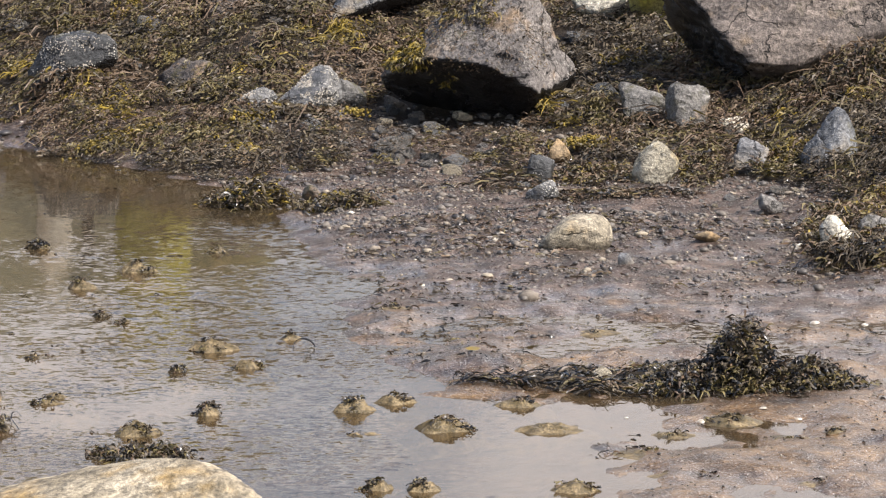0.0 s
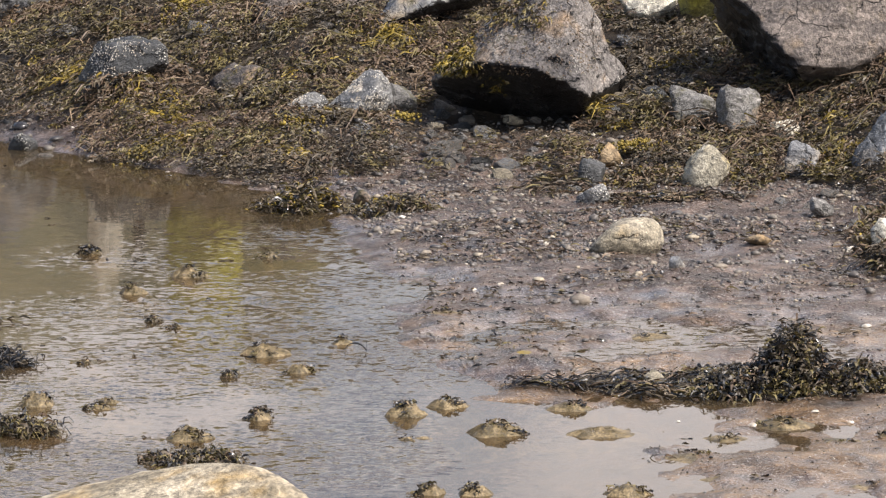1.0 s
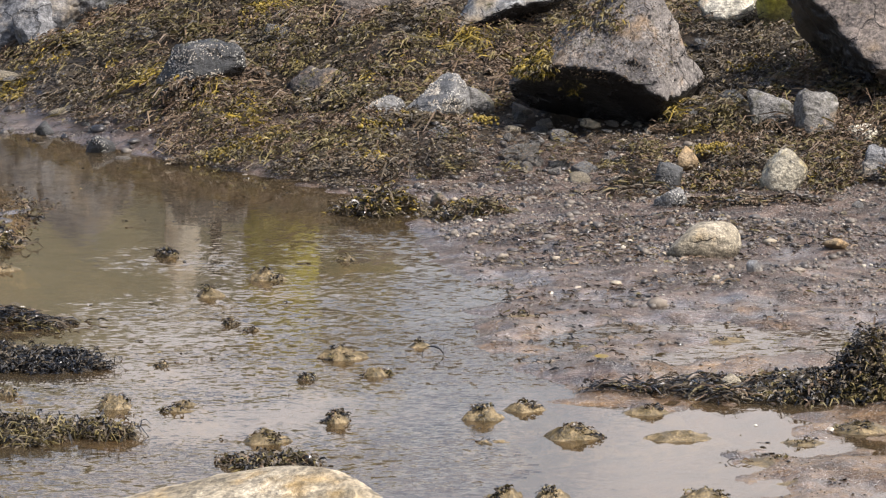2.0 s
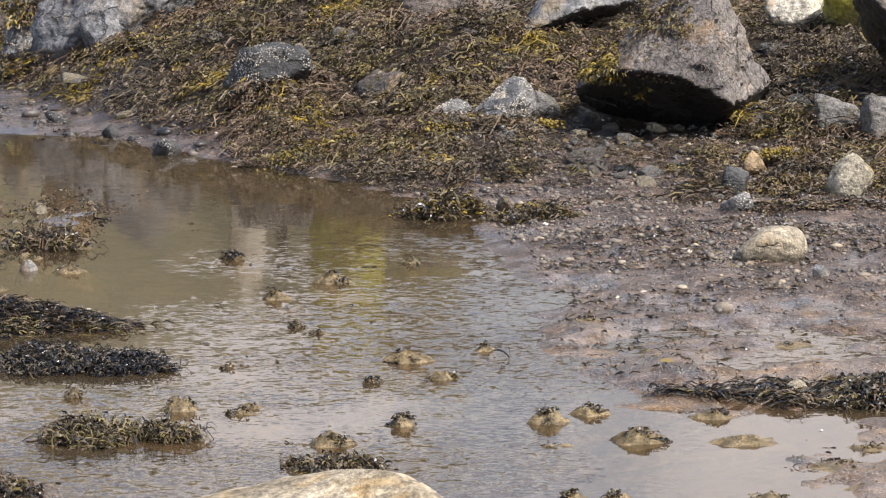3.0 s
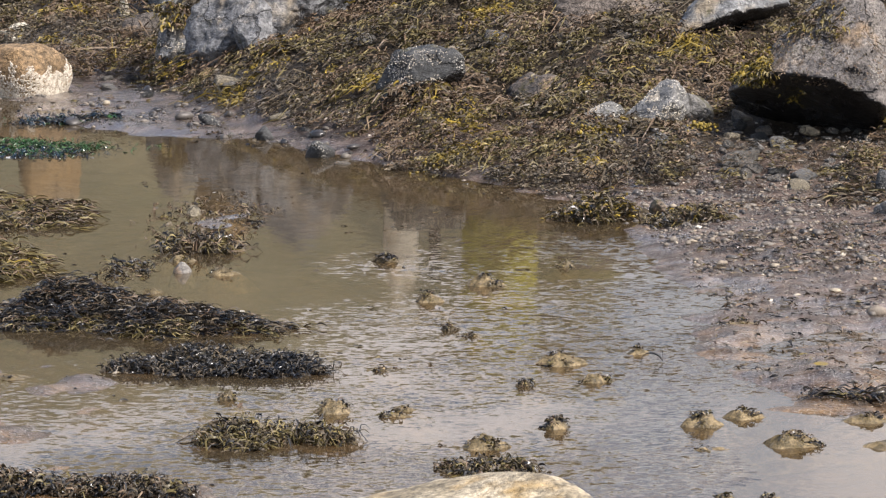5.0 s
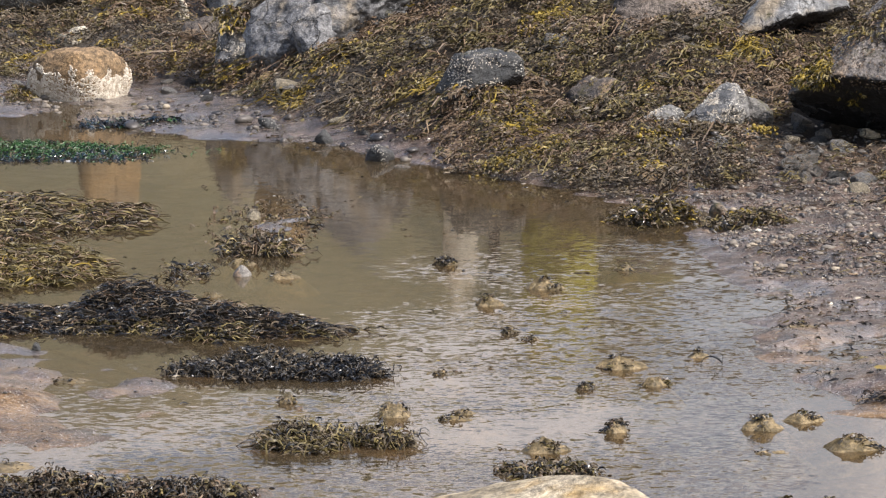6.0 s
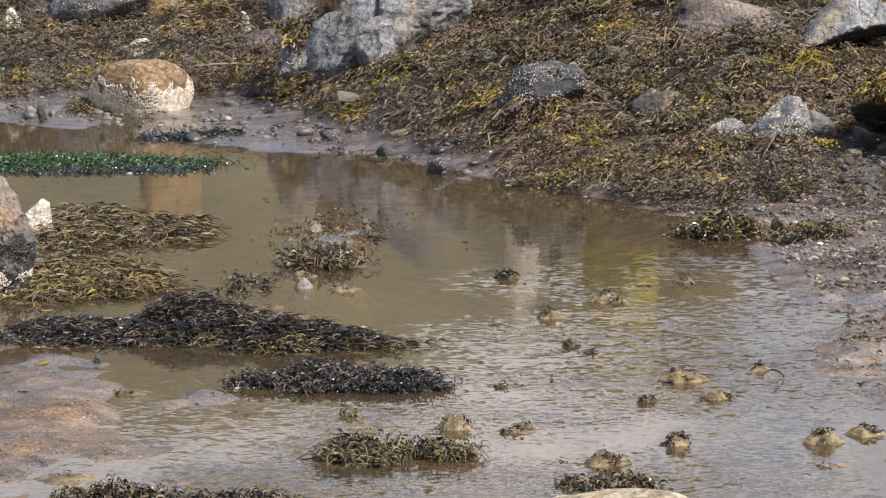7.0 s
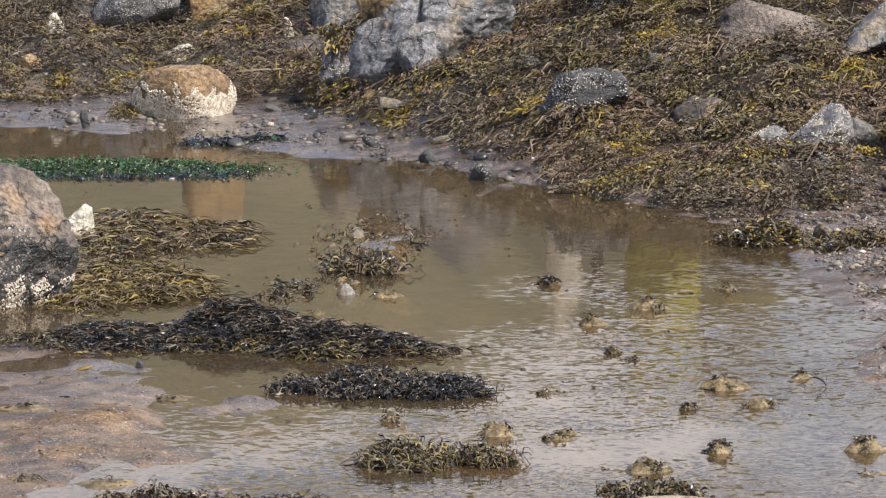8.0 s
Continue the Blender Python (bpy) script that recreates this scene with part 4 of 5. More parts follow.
px, py = spread(28000, -0.7, 1.8, 10.2, 16.0, lambda x, y: (shore(x, y) > 0.0) & (fbm(x * 3, y * 5, 29, 3) > 0.475) & (rng.random(len(x)) < np.clip((y - 11.6) * 0.45, 0.15, 1)))
scraps("weed_scraps", px, py, "thin dark scraps of wrack strewn over gravel", 91, 0.026, 0.0034, (6, 1, 0, 4, 4))
px, py = spread(2800, -3.6, -0.6, 10.0, 17.0, lambda x, y: (fbm(x * 3.3, y * 4, 39, 3) > 0.56))
scraps("pool_scraps", px, py, "small dark weed scraps in shallow water", 92, 0.018, 0.003, (5, 1, 0, 1, 5))


px, py = spread(2600, -3.9, -0.9, 15.2, 18.4, lambda x, y: (y - np.interp(x, *BACK_WATER) > -0.1) & (y - foot(x) < 0.3) & (fbm(x * 4, y * 4, 59, 3) > 0.46))
scraps("mud_scraps", px, py, "dark weed scraps scattered over the mud flat", 93, 0.022, 0.0045, (5, 2, 0, 2, 4))


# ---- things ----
# black underside: wet crust, deepened in colour for the undercut's shade
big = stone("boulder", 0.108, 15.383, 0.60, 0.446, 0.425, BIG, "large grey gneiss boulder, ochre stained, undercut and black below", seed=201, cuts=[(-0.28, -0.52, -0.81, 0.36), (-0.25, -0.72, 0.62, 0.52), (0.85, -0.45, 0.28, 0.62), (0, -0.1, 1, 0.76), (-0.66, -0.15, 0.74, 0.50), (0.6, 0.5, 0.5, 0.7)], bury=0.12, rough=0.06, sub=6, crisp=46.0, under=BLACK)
weed_patch(big, 800, 11, (0.0, 0.22, 0.0, 0.7, 0.40, 0.78), (1, 4, 8, 1, 0), 0.024, 0.0045)
weed_patch(big, 260, 12, (0.15, 0.6, 0.0, 0.6, 0.72, 1.0), (2, 6, 3, 3, 0), 0.03, 0.004)
weed_patch(big, 1500, 21, (0.15, 0.85, 0.0, 0.75, 0.42, 0.95), (2, 1, 0, 6, 1), 0.011, 0.0022)
weed_patch(big, 40, 13, (0.28, 0.36, 0.0, 0.4, 0.25, 0.4), (0, 4, 5, 1, 0), 0.02, 0.004)
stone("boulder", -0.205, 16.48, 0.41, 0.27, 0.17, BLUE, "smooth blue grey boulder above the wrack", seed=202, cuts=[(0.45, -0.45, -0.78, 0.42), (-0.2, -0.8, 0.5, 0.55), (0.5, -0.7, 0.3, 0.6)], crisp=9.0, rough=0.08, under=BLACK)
# left flank in BLACK: wet rock plus the gap's shade, put into colour
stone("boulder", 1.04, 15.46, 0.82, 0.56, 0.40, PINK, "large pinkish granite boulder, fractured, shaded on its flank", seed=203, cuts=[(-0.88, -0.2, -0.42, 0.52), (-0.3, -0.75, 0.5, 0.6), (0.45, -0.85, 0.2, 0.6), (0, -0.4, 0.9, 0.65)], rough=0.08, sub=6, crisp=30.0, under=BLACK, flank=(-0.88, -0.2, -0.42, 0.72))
stone("rock", 0.51, 16.393, 0.196, 0.147, 0.155, PALE, "pale weathered rock high on the bank", seed=104)
stone("rock", 0.718, 16.29, 0.246, 0.184, 0.178, LICHEN, "yellow green lichened rock high on the bank", seed=105)
stone("rock", 0.603, 15.20, 0.145, 0.111, 0.115, GREY, "grey angular rock with a dark flank", cuts=[(-1, -0.1, 0, 0.6), (0, -0.3, 1, 0.6), (0, -1, 0.2, 0.6)], crisp=7.0, rough=0.13, seed=106)
stone("rock", 0.734, 15.097, 0.137, 0.103, 0.136, GREY, "grey rounded rock with dark streaks", cuts=[(-1, -0.3, 0.1, 0.65), (0.2, -0.1, 1, 0.6)], crisp=6.0, rough=0.13, seed=107)
stone("rock", 0.495, 15.415, 0.104, 0.078, 0.068, DARK, "dark low rock among wrack", seed=108, sub=3)
stone("rock", 0.786, 15.425, 0.078, 0.058, 0.038, BLUE, "low blue grey rock in wrack", seed=109, sub=3)
stone("rock", 0.607, 14.381, 0.141, 0.098, 0.128, YELLOWED, "upright pale rock, yellow stained and barnacled", cuts=[(-0.55, -0.3, 0.75, 0.5), (0.6, -0.2, 0.7, 0.5), (0, -0.9, 0.4, 0.55)], crisp=5.0, rough=0.09, seed=110)
stone("rock", 0.866, 14.989, 0.094, 0.071, 0.043, PALE, "small pale cream stone in wrack", crisp=5.0, seed=111, sub=4)
stone("rock", 0.890, 14.50, 0.105, 0.08, 0.108, SLAB, "dark blue grey rock half in wrack", crisp=12.0, rough=0.1, seed=112)
stone("rock", 1.108, 14.38, 0.165, 0.121, 0.170, BLUE, "pointed blue grey rock wedged in wrack", cuts=[(-0.6, -0.4, 0.7, 0.45), (0.7, -0.3, 0.6, 0.5), (0.1, -0.2, 1, 0.72)], crisp=6.0, rough=0.11, seed=113)
stone("rock", 1.039, 13.173, 0.098, 0.074, 0.087, PALE, "cream white angular stone beside wrack", cuts=[(0.6, -0.3, 0.75, 0.5), (-0.8, -0.5, 0.5, 0.6)], seed=114, sub=3)
stone("rock", 1.149, 13.277, 0.117, 0.088, 0.075, GREY, "rounded grey brown stone beside wrack", seed=115, sub=3)
stone("rock", 0.352, 13.31, 0.20, 0.15, 0.075, TAN, "rounded tan stone with a dark crack and pale specks", crisp=3.0, rough=0.035, bury=0.9, seed=262)
stone("rock", 0.274, 14.376, 0.094, 0.07, 0.093, DARK, "small dark wet rock with hanging wrack", seed=117, sub=3)
stone("rock", 0.279, 14.093, 0.095, 0.071, 0.058, SPECKLED, "small speckled grey stone on gravel", seed=118, sub=3)
low_rock = stone("rock", -0.585, 15.46, 0.15, 0.15, 0.052, SPECKLED, "low wet speckled grey rock", bury=1.6, crisp=7.0, rough=0.09, seed=119)
sloping_rock = stone("rock", -0.425, 15.50, 0.235, 0.22, 0.104, SPECKLED, "sloping wet grey rock with white specks", bury=0.6, crisp=14.0, rough=0.1, seed=263, cuts=[(-0.5, -0.5, 0.7, 0.30), (0.8, -0.3, 0.4, 0.6)])
crust(low_rock, 260, 360, 0.4, 1.1, 0.0021, SHELL, facing=0.4)
crust(sloping_rock, 420, 361, 0.3, 1.1, 0.0021, SHELL, facing=0.4)
stone("rock", -0.291, 15.546, 0.113, 0.113, 0.056, GREY, "low grey rock under wrack", bury=1.0, seed=121, sub=3)
stone("rock", -0.785, 15.97, 0.25, 0.2, 0.026, NEAR, "low flat tan rock between wrack", bury=4.0, crisp=8.0, rough=0.1, seed=122)
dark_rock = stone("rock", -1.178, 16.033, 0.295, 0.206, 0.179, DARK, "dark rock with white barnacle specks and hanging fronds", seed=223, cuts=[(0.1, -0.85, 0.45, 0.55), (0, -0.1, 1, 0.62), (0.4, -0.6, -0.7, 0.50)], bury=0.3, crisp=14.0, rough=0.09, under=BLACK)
weed_patch(dark_rock, 140, 14, (0.2, 1.0, 0.0, 0.4, 0.25, 0.5), (1, 4, 1, 4, 0), 0.06, 0.006)
crust(dark_rock, 650, 15, 0.2, 0.98, 0.0021, SHELL)
split_boulder = stone("boulder", -2.125, 17.56, 0.205, 0.16, 0.232, SLAB, "dark grey boulder, barnacled below, with wrack on top", seed=231, cuts=[(-0.75, -0.35, 0.55, 0.5), (0.35, -0.85, 0.35, 0.48), (-0.2, -0.9, 0.2, 0.55)], rough=0.09, sub=6, crisp=16.0)
stone("boulder", -1.93, 17.36, 0.32, 0.24, 0.33, SLAB, "steep grey slab of rock, streaked pale", seed=341, cuts=[(-0.55, -0.65, 0.52, 0.40), (0.5, -0.6, 0.6, 0.5), (0, -0.2, 1, 0.9)], rough=0.1, sub=6, crisp=16.0, planes=9, tilt=(0, 14))
stone("rock", -1.825, 17.20, 0.16, 0.12, 0.19, SLAB, "dark wedge of rock between two slabs", seed=333, cuts=[(-0.55, -0.5, 0.65, 0.4), (0.5, -0.6, 0.5, 0.5)], rough=0.1, crisp=16.0, turn=18)
stone("rock", -1.826, 17.74, 0.10, 0.08, 0.085, TAN, "cream block wedged in a cleft between boulders", seed=334, rough=0.08, crisp=14.0, bury=1.2)
weed_patch(split_boulder, 160, 16, (0.2, 0.6, 0.0, 0.6, 0.7, 1.0), (2, 5, 3, 3, 0))
crust(split_boulder, 220, 17, 0.15, 0.55, 0.0024, SHELL)
stone("boulder", -1.70, 17.34, 0.36, 0.26, 0.33, SLAB, "large grey slab boulder, fractured and pale veined", seed=342, cuts=[(-0.3, -0.75, 0.55, 0.42), (0.8, -0.4, -0.25, 0.6), (-0.7, -0.3, 0.6, 0.45)], rough=0.1, sub=6, crisp=16.0, planes=9, tilt=(0, 12))
stone("boulder", -1.924, 17.575, 0.336, 0.201, 0.375, OCHRE, "tall ochre grey boulder wedged at the back", crisp=50.0, rough=0.06, seed=126)
stone("boulder", -2.268, 18.572, 0.24, 0.168, 0.396, BLUE, "blue grey boulder wedged between larger ones", seed=127)
stone("boulder", -3.054, 18.697, 0.342, 0.274, 0.215, SPECKLED, "rounded grey barnacled boulder", crisp=12.0, seed=129)
stone("boulder", -2.796, 18.879, 0.239, 0.191, 0.528, OCHRE, "ochre brown rounded boulder", crisp=12.0, seed=130)
stone("rock", -2.836, 18.27, 0.13, 0.10, 0.066, PALE, "small whitish barnacled stone", crisp=7.0, rough=0.1, seed=131)
stone("rock", -2.458, 18.528, 0.05, 0.038, 0.088, PALE, "narrow pale yellow stone on end", crisp=8.0, tilt=(0, -18), seed=132, sub=4)
stone("rock", -3.314, 18.459, 0.063, 0.047, 0.069, PALE, "small white stone among weed", seed=133, sub=3)
stone("rock", -3.334, 17.977, 0.123, 0.092, 0.049, OCHRE, "small ochre stone among weed", seed=134)
# separate stone in place of the near boulder's own white barnacles
stone("rock", -2.478, 14.138, 0.09, 0.054, 0.155, PALE, "white stone standing for a barnacle patch on the boulder", seed=135, sub=3)
barnacled = stone("boulder", -2.664, 17.255, 0.355, 0.27, 0.178, CRUSTED, "barnacle crusted boulder with an ochre top", seed=247, bury=0.9, rough=0.05, crisp=3.2, cuts=[(0.1, -0.3, 1, 0.86)])
crust(barnacled, 6000, 18, 0.40, 0.74, 0.0032, SHELL, facing=0.5, bare=-0.8)
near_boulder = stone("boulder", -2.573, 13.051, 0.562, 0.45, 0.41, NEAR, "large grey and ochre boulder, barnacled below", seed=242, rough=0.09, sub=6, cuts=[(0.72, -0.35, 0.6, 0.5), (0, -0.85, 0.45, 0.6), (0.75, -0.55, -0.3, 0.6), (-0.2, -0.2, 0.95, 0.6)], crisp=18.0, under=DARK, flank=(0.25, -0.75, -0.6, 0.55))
crust(near_boulder, 2600, 19, 0.20, 0.44, 0.0026, SHELL, facing=0.1, bare=-0.15)
stone("boulder", -0.645, 9.767, 0.70, 0.489, 0.166, FORE, "smooth boulder with a pale and ochre crest", seed=243, rough=0.055, sub=6, crisp=5.0)
stone("rock", -1.463, 15.586, 0.095, 0.066, 0.058, DARK, "small dark square rock at the water edge", seed=139, sub=3)
stone("pebble", 0.472, 12.891, 0.045, 0.034, 0.043, BLUE, "small pale blue pebble on gravel", crisp=10.0, seed=140, sub=3)
stone("rock", 0.907, 13.878, 0.069, 0.052, 0.042, GREY, "small grey stone on gravel", seed=141, sub=3)
stone("rock", -0.106, 15.169, 0.055, 0.041, 0.03, GREY, "small grey stone on gravel", seed=142, sub=3)
stone("rock", 0.06, 15.337, 0.065, 0.049, 0.03, TAN, "small tan stone under the boulder", seed=143, sub=3)
stone("rock", 0.144, 14.533, 0.046, 0.034, 0.036, TAN, "small yellowish stone on gravel", seed=144, sub=3)
stone("rock", 1.182, 15.192, 0.051, 0.038, 0.041, PALE, "small rounded pale stone in wrack", crisp=10.0, seed=145, sub=3)
stone("rock", 1.229, 15.158, 0.055, 0.041, 0.037, PALE, "small rounded pale stone in wrack", crisp=10.0, seed=146, sub=3)
stone("rock", 1.299, 15.131, 0.08, 0.06, 0.038, PALE, "rounded pale stone in wrack", crisp=10.0, seed=147, sub=3)
stone("rock", -0.377, 14.303, 0.052, 0.039, 0.033, GREY, "small grey stone on gravel", seed=148, sub=3)
stone("rock", 0.7, 13.317, 0.075, 0.056, 0.026, OCHRE, "small flat reddish brown stone", seed=149, sub=3)
stone("rock", 0.343, 14.876, 0.07, 0.053, 0.063, OCHRE, "small ochre stone in wrack", seed=150, sub=3)
stone("rock", -1.681, 16.026, 0.063, 0.047, 0.039, DARK, "small dark stone on mud", seed=151, sub=3)
stone("rock", -1.896, 16.358, 0.074, 0.055, 0.037, DARK, "small dark stone on mud", seed=152, sub=3)
stone("rock", -2.939, 16.872, 0.038, 0.029, 0.062, DARK, "small pointed stone standing in water", seed=153, sub=3)
stone("boulder", -1.0, 17.27, 0.27, 0.2, 0.38, LICHEN, "broad lichened block, whitish above, high on the bank", crisp=14.0, rough=0.08, seed=154)
stone("rock", -0.602, 16.66, 0.37, 0.28, 0.115, PINK, "low pinkish brown rock among wrack", bury=1.0, crisp=8.0, rough=0.1, seed=156)
stone("rock", -1.45, 16.968, 0.124, 0.124, 0.038, GREY, "low reddish grey rock among wrack", bury=1.0, seed=157)
weed_heap("seaweed_heap", 0.668, 11.312, 0.262, 0.20, 0.087, 10000, (5, 2, 0, 1, 6), "large heap of dark wet bladder wrack with yellow fringe on sand", 158, fringe=1, length=0.026, width=0.0045, edge=0.6, lobes=((0.06, 0, 0.42, 0.8, 2.1), (-0.45, -0.1, 0.5, 0.7, 0.6), (0.58, -0.1, 0.40, 0.6, 0.75)))
weed_heap("seaweed_tail", 0.225, 11.28, 0.212, 0.13, 0.017, 900, (4, 2, 0, 2, 6), "trailing dark wet wrack lying in the puddle", 159, length=0.065, width=0.0030, edge=0.6, lie=10, lobes=((0.55, 0, 0.5, 0.8, 1.6), (-0.25, -0.1, 0.5, 0.22, 0.8), (-0.85, 0, 0.14, 0.2, 0.9)))
stone("rock", 0.356, 11.33, 0.06, 0.045, 0.034, TAN, "small tan stone under trailing wrack", crisp=6.0, seed=351, sub=4)
weed_heap("seaweed_clump", -0.547, 14.219, 0.091, 0.093, 0.101, 1300, (5, 3, 2, 1, 2), "small dark wrack clump at the water edge", 160, length=0.036, width=0.0045, lobes=((0, 0, 1, 1, 1.6),))
weed_heap("seaweed_clump", -0.269, 14.124, 0.102, 0.124, 0.025, 900, (5, 3, 1, 1, 2), "flat dark wrack clump on gravel", 161, length=0.035, width=0.004)
weed_heap("seaweed_bed", -1.81, 12.414, 0.50, 0.354, 0.088, 17000, (5, 0, 0, 2, 8), "wide dark bed of wrack lying in the pool", 162, length=0.044, width=0.0028, fringe=1, lie=-35, lobes=((-0.05, 0.2, 0.5, 0.7, 1.2), (0.55, -0.35, 0.45, 0.5, 0.9), (-0.6, -0.05, 0.45, 0.5, 0.6), (0.2, -0.1, 0.6, 0.6, 1)))
weed_heap("seaweed_bed", -1.367, 11.707, 0.245, 0.158, 0.034, 6000, (4, 0, 0, 0, 8), "black glistening wrack patch in the pool", 163, length=0.034, width=0.0032, edge=1.7, lobes=((-0.1, 0.2, 0.6, 0.6, 1.2), (0.6, -0.1, 0.42, 0.6, 0.9), (-0.6, -0.3, 0.45, 0.35, 0.6), (0.2, -0.5, 0.5, 0.4, 0.6), (0.85, -0.5, 0.3, 0.3, 0.5)))
weed_heap("seaweed_clump", -1.12, 10.762, 0.138, 0.105, 0.033, 2600, (6, 5, 0, 1, 2), "olive wrack clump floating in the pool", 164, length=0.042, width=0.0032, edge=1.5, lobes=((-0.35, 0, 0.5, 0.9, 1.2), (0.4, 0.1, 0.5, 0.5, 0.6), (0.85, -0.2, 0.25, 0.3, 0.4), (-0.8, -0.4, 0.25, 0.3, 0.3)))
weed_heap("seaweed_bed", -2.297, 14.289, 0.259, 0.408, 0.058, 7000, (4, 6, 0, 4, 1), "olive brown wrack patch between boulder and pool", 165, length=0.07, width=0.0034, lie=-60, lobes=((-0.3, 0.1, 0.65, 0.9, 1.1), (0.5, 0, 0.55, 0.6, 0.6)))
weed_heap("seaweed_bed", -2.196, 13.331, 0.217, 0.368, 0.056, 6500, (2, 8, 1, 3, 0), "yellowish olive wrack at the foot of the boulder", 166, length=0.07, width=0.0034, lie=-60, lobes=((-0.3, 0, 0.7, 0.9, 1.1), (0.4, -0.2, 0.5, 0.6, 0.6)))
weed_heap("seaweed_clump", -1.49, 10.16, 0.27, 0.12, 0.026, 4000, (6, 1, 0, 2, 4), "dark wrack bed in the near shallows", 167, length=0.035, width=0.0036, edge=1.2, lobes=((-0.45, 0.1, 0.5, 0.8, 1.3), (0.3, -0.1, 0.6, 0.6, 0.7)))
weed_heap("seaweed_clump", -0.638, 10.419, 0.092, 0.084, 0.021, 1400, (5, 3, 0, 1, 3), "dark wrack clump beside the smooth boulder", 168, length=0.028, width=0.004)
weed_heap("seaweed_clump", 1.111, 13.373, 0.144, 0.455, 0.076, 5000, (3, 4, 1, 5, 0), "brown wrack clump around pale stones", 169, length=0.045, width=0.0045)
weed_heap("seaweed_clump", 1.063, 12.974, 0.086, 0.095, 0.032, 500, (6, 1, 0, 2, 3), "dark thin wrack strands beside a pale stone", 170, length=0.07, width=0.004)
weed_heap("green_weed", -2.729, 15.801, 0.565, 0.215, 0.017, 4500, (1, 0, 0, 0, 1, 6, 0), "bright green weed strip lying across the pool", 171, length=0.022, width=0.0028, fringe=6, singles=0, edge=0.3)
weed_heap("blue_weed", -2.695, 15.651, 0.571, 0.149, 0.005, 1500, (1, 0, 0, 0, 2, 1, 6), "dark blue green weed along the edge of a green strip", 172, length=0.02, width=0.003, singles=0, edge=0.3)
weed_heap("blue_weed", -2.371, 16.477, 0.174, 0.075, 0.005, 500, (1, 0, 0, 0, 3, 1, 4), "dark blue weed strip in shallow water", 173, length=0.03, width=0.004, singles=0)
stone("rock", -1.964, 11.97, 0.022, 0.016, 0.026, DARK, "small black round stone in the shallows", crisp=8.0, seed=174, sub=3)
mound(-1.08, 13.405, 0.082, 0.016, 60, 175, "sand mound smothered by dark curled wrack")
mound(-0.798, 12.995, 0.105, 0.027, 26, 176, "tan sand mound with a dark wrack tuft, standing in shallow water")
mound(-0.918, 12.715, 0.094, 0.022, 26, 177, "tan sand mound with a dark wrack tuft, standing in shallow water")
mound(-0.84, 12.264, 0.054, 0.011, 36, 178, "tan sand mound with a dark wrack tuft, standing in shallow water")
mound(-0.605, 13.328, 0.062, 0.017, 16, 179, "tan sand mound with a dark wrack tuft, standing in shallow water")
mound(-0.545, 11.781, 0.124, 0.026, 16, 180, "tan sand mound with a dark wrack tuft, standing in shallow water")
mound(-0.616, 11.48, 0.07, 0.01, 36, 181, "tan sand mound with a dark wrack tuft, standing in shallow water")
mound(-0.449, 11.532, 0.079, 0.019, 24, 182, "tan sand mound with a dark wrack tuft, standing in shallow water")
mound(-0.367, 11.928, 0.056, 0.016, 14, 183, "tan sand mound with a dark wrack tuft, standing in shallow water")
mound(-0.516, 10.933, 0.064, 0.025, 36, 184, "tan sand mound with a dark wrack tuft, standing in shallow water")
mound(-0.654, 10.702, 0.118, 0.022, 28, 185, "tan sand mound with a dark wrack tuft, standing in shallow water")
mound(-0.194, 10.979, 0.094, 0.03, 22, 186, "tan sand mound with a dark wrack tuft, standing in shallow water")
mound(-0.105, 11.081, 0.109, 0.018, 14, 187, "tan sand mound with a dark wrack tuft, standing in shallow water")
mound(0.004, 10.755, 0.137, 0.026, 46, 188, "sand mound smothered by dark curled wrack")
mound(0.164, 11.039, 0.089, 0.015, 46, 189, "sand mound smothered by dark curled wrack")
mound(0.227, 10.741, 0.156, 0.014, 0, 190, "low bare tan sand mound in shallow water")
mound(-0.136, 10.09, 0.084, 0.017, 26, 191, "tan sand mound with a dark wrack tuft, standing in shallow water")
mound(-0.045, 10.079, 0.087, 0.018, 30, 192, "tan sand mound with a dark wrack tuft, standing in shallow water")
mound(0.27, 10.076, 0.087, 0.017, 26, 193, "tan sand mound with a dark wrack tuft, standing in shallow water")
mound(-0.131, 12.295, 0.121, 0.02, 18, 194, "tan sand mound with a dark wrack tuft, standing in shallow water")
mound(-1.02, 11.116, 0.082, 0.03, 30, 195, "tan sand mound with a dark wrack tuft, standing in shallow water")
mound(-1.279, 11.277, 0.066, 0.013, 16, 196, "tan sand mound with a dark wrack tuft, standing in shallow water")
mound(-1.494, 13.156, 0.09, 0.02, 8, 197, "tan sand mound with a dark wrack tuft, standing in shallow water")
mound(-1.634, 13.384, 0.099, 0.019, 10, 198, "tan sand mound with a dark wrack tuft, standing in shallow water")
mound(-0.175, 10.688, 0.118, 0.008, 4, 199, "tan sand mound with a dark wrack tuft, standing in shallow water")
mound(-0.883, 11.067, 0.122, 0.007, 12, 200, "tan sand mound with a dark wrack tuft, standing in shallow water")
mound(0.616, 10.835, 0.106, 0.018, 26, 201, "tan sand mound with a dark wrack tuft, standing in shallow water")
mound(0.843, 10.681, 0.052, 0.014, 16, 202, "tan sand mound with a dark wrack tuft, standing in shallow water")
weed_heap("seaweed_clump", -1.635, 14.229, 0.195, 0.506, 0.007, 420, (5, 2, 0, 5, 2), "sparse brown wrack strewn over a sand shoal", 203, length=0.02, width=0.0035, singles=6)
weed_heap("seaweed_clump", -1.749, 13.228, 0.069, 0.159, 0.008, 160, (5, 2, 0, 1, 4), "thin dark wrack scraps in shallow water", 204, length=0.03, width=0.0035, singles=4)
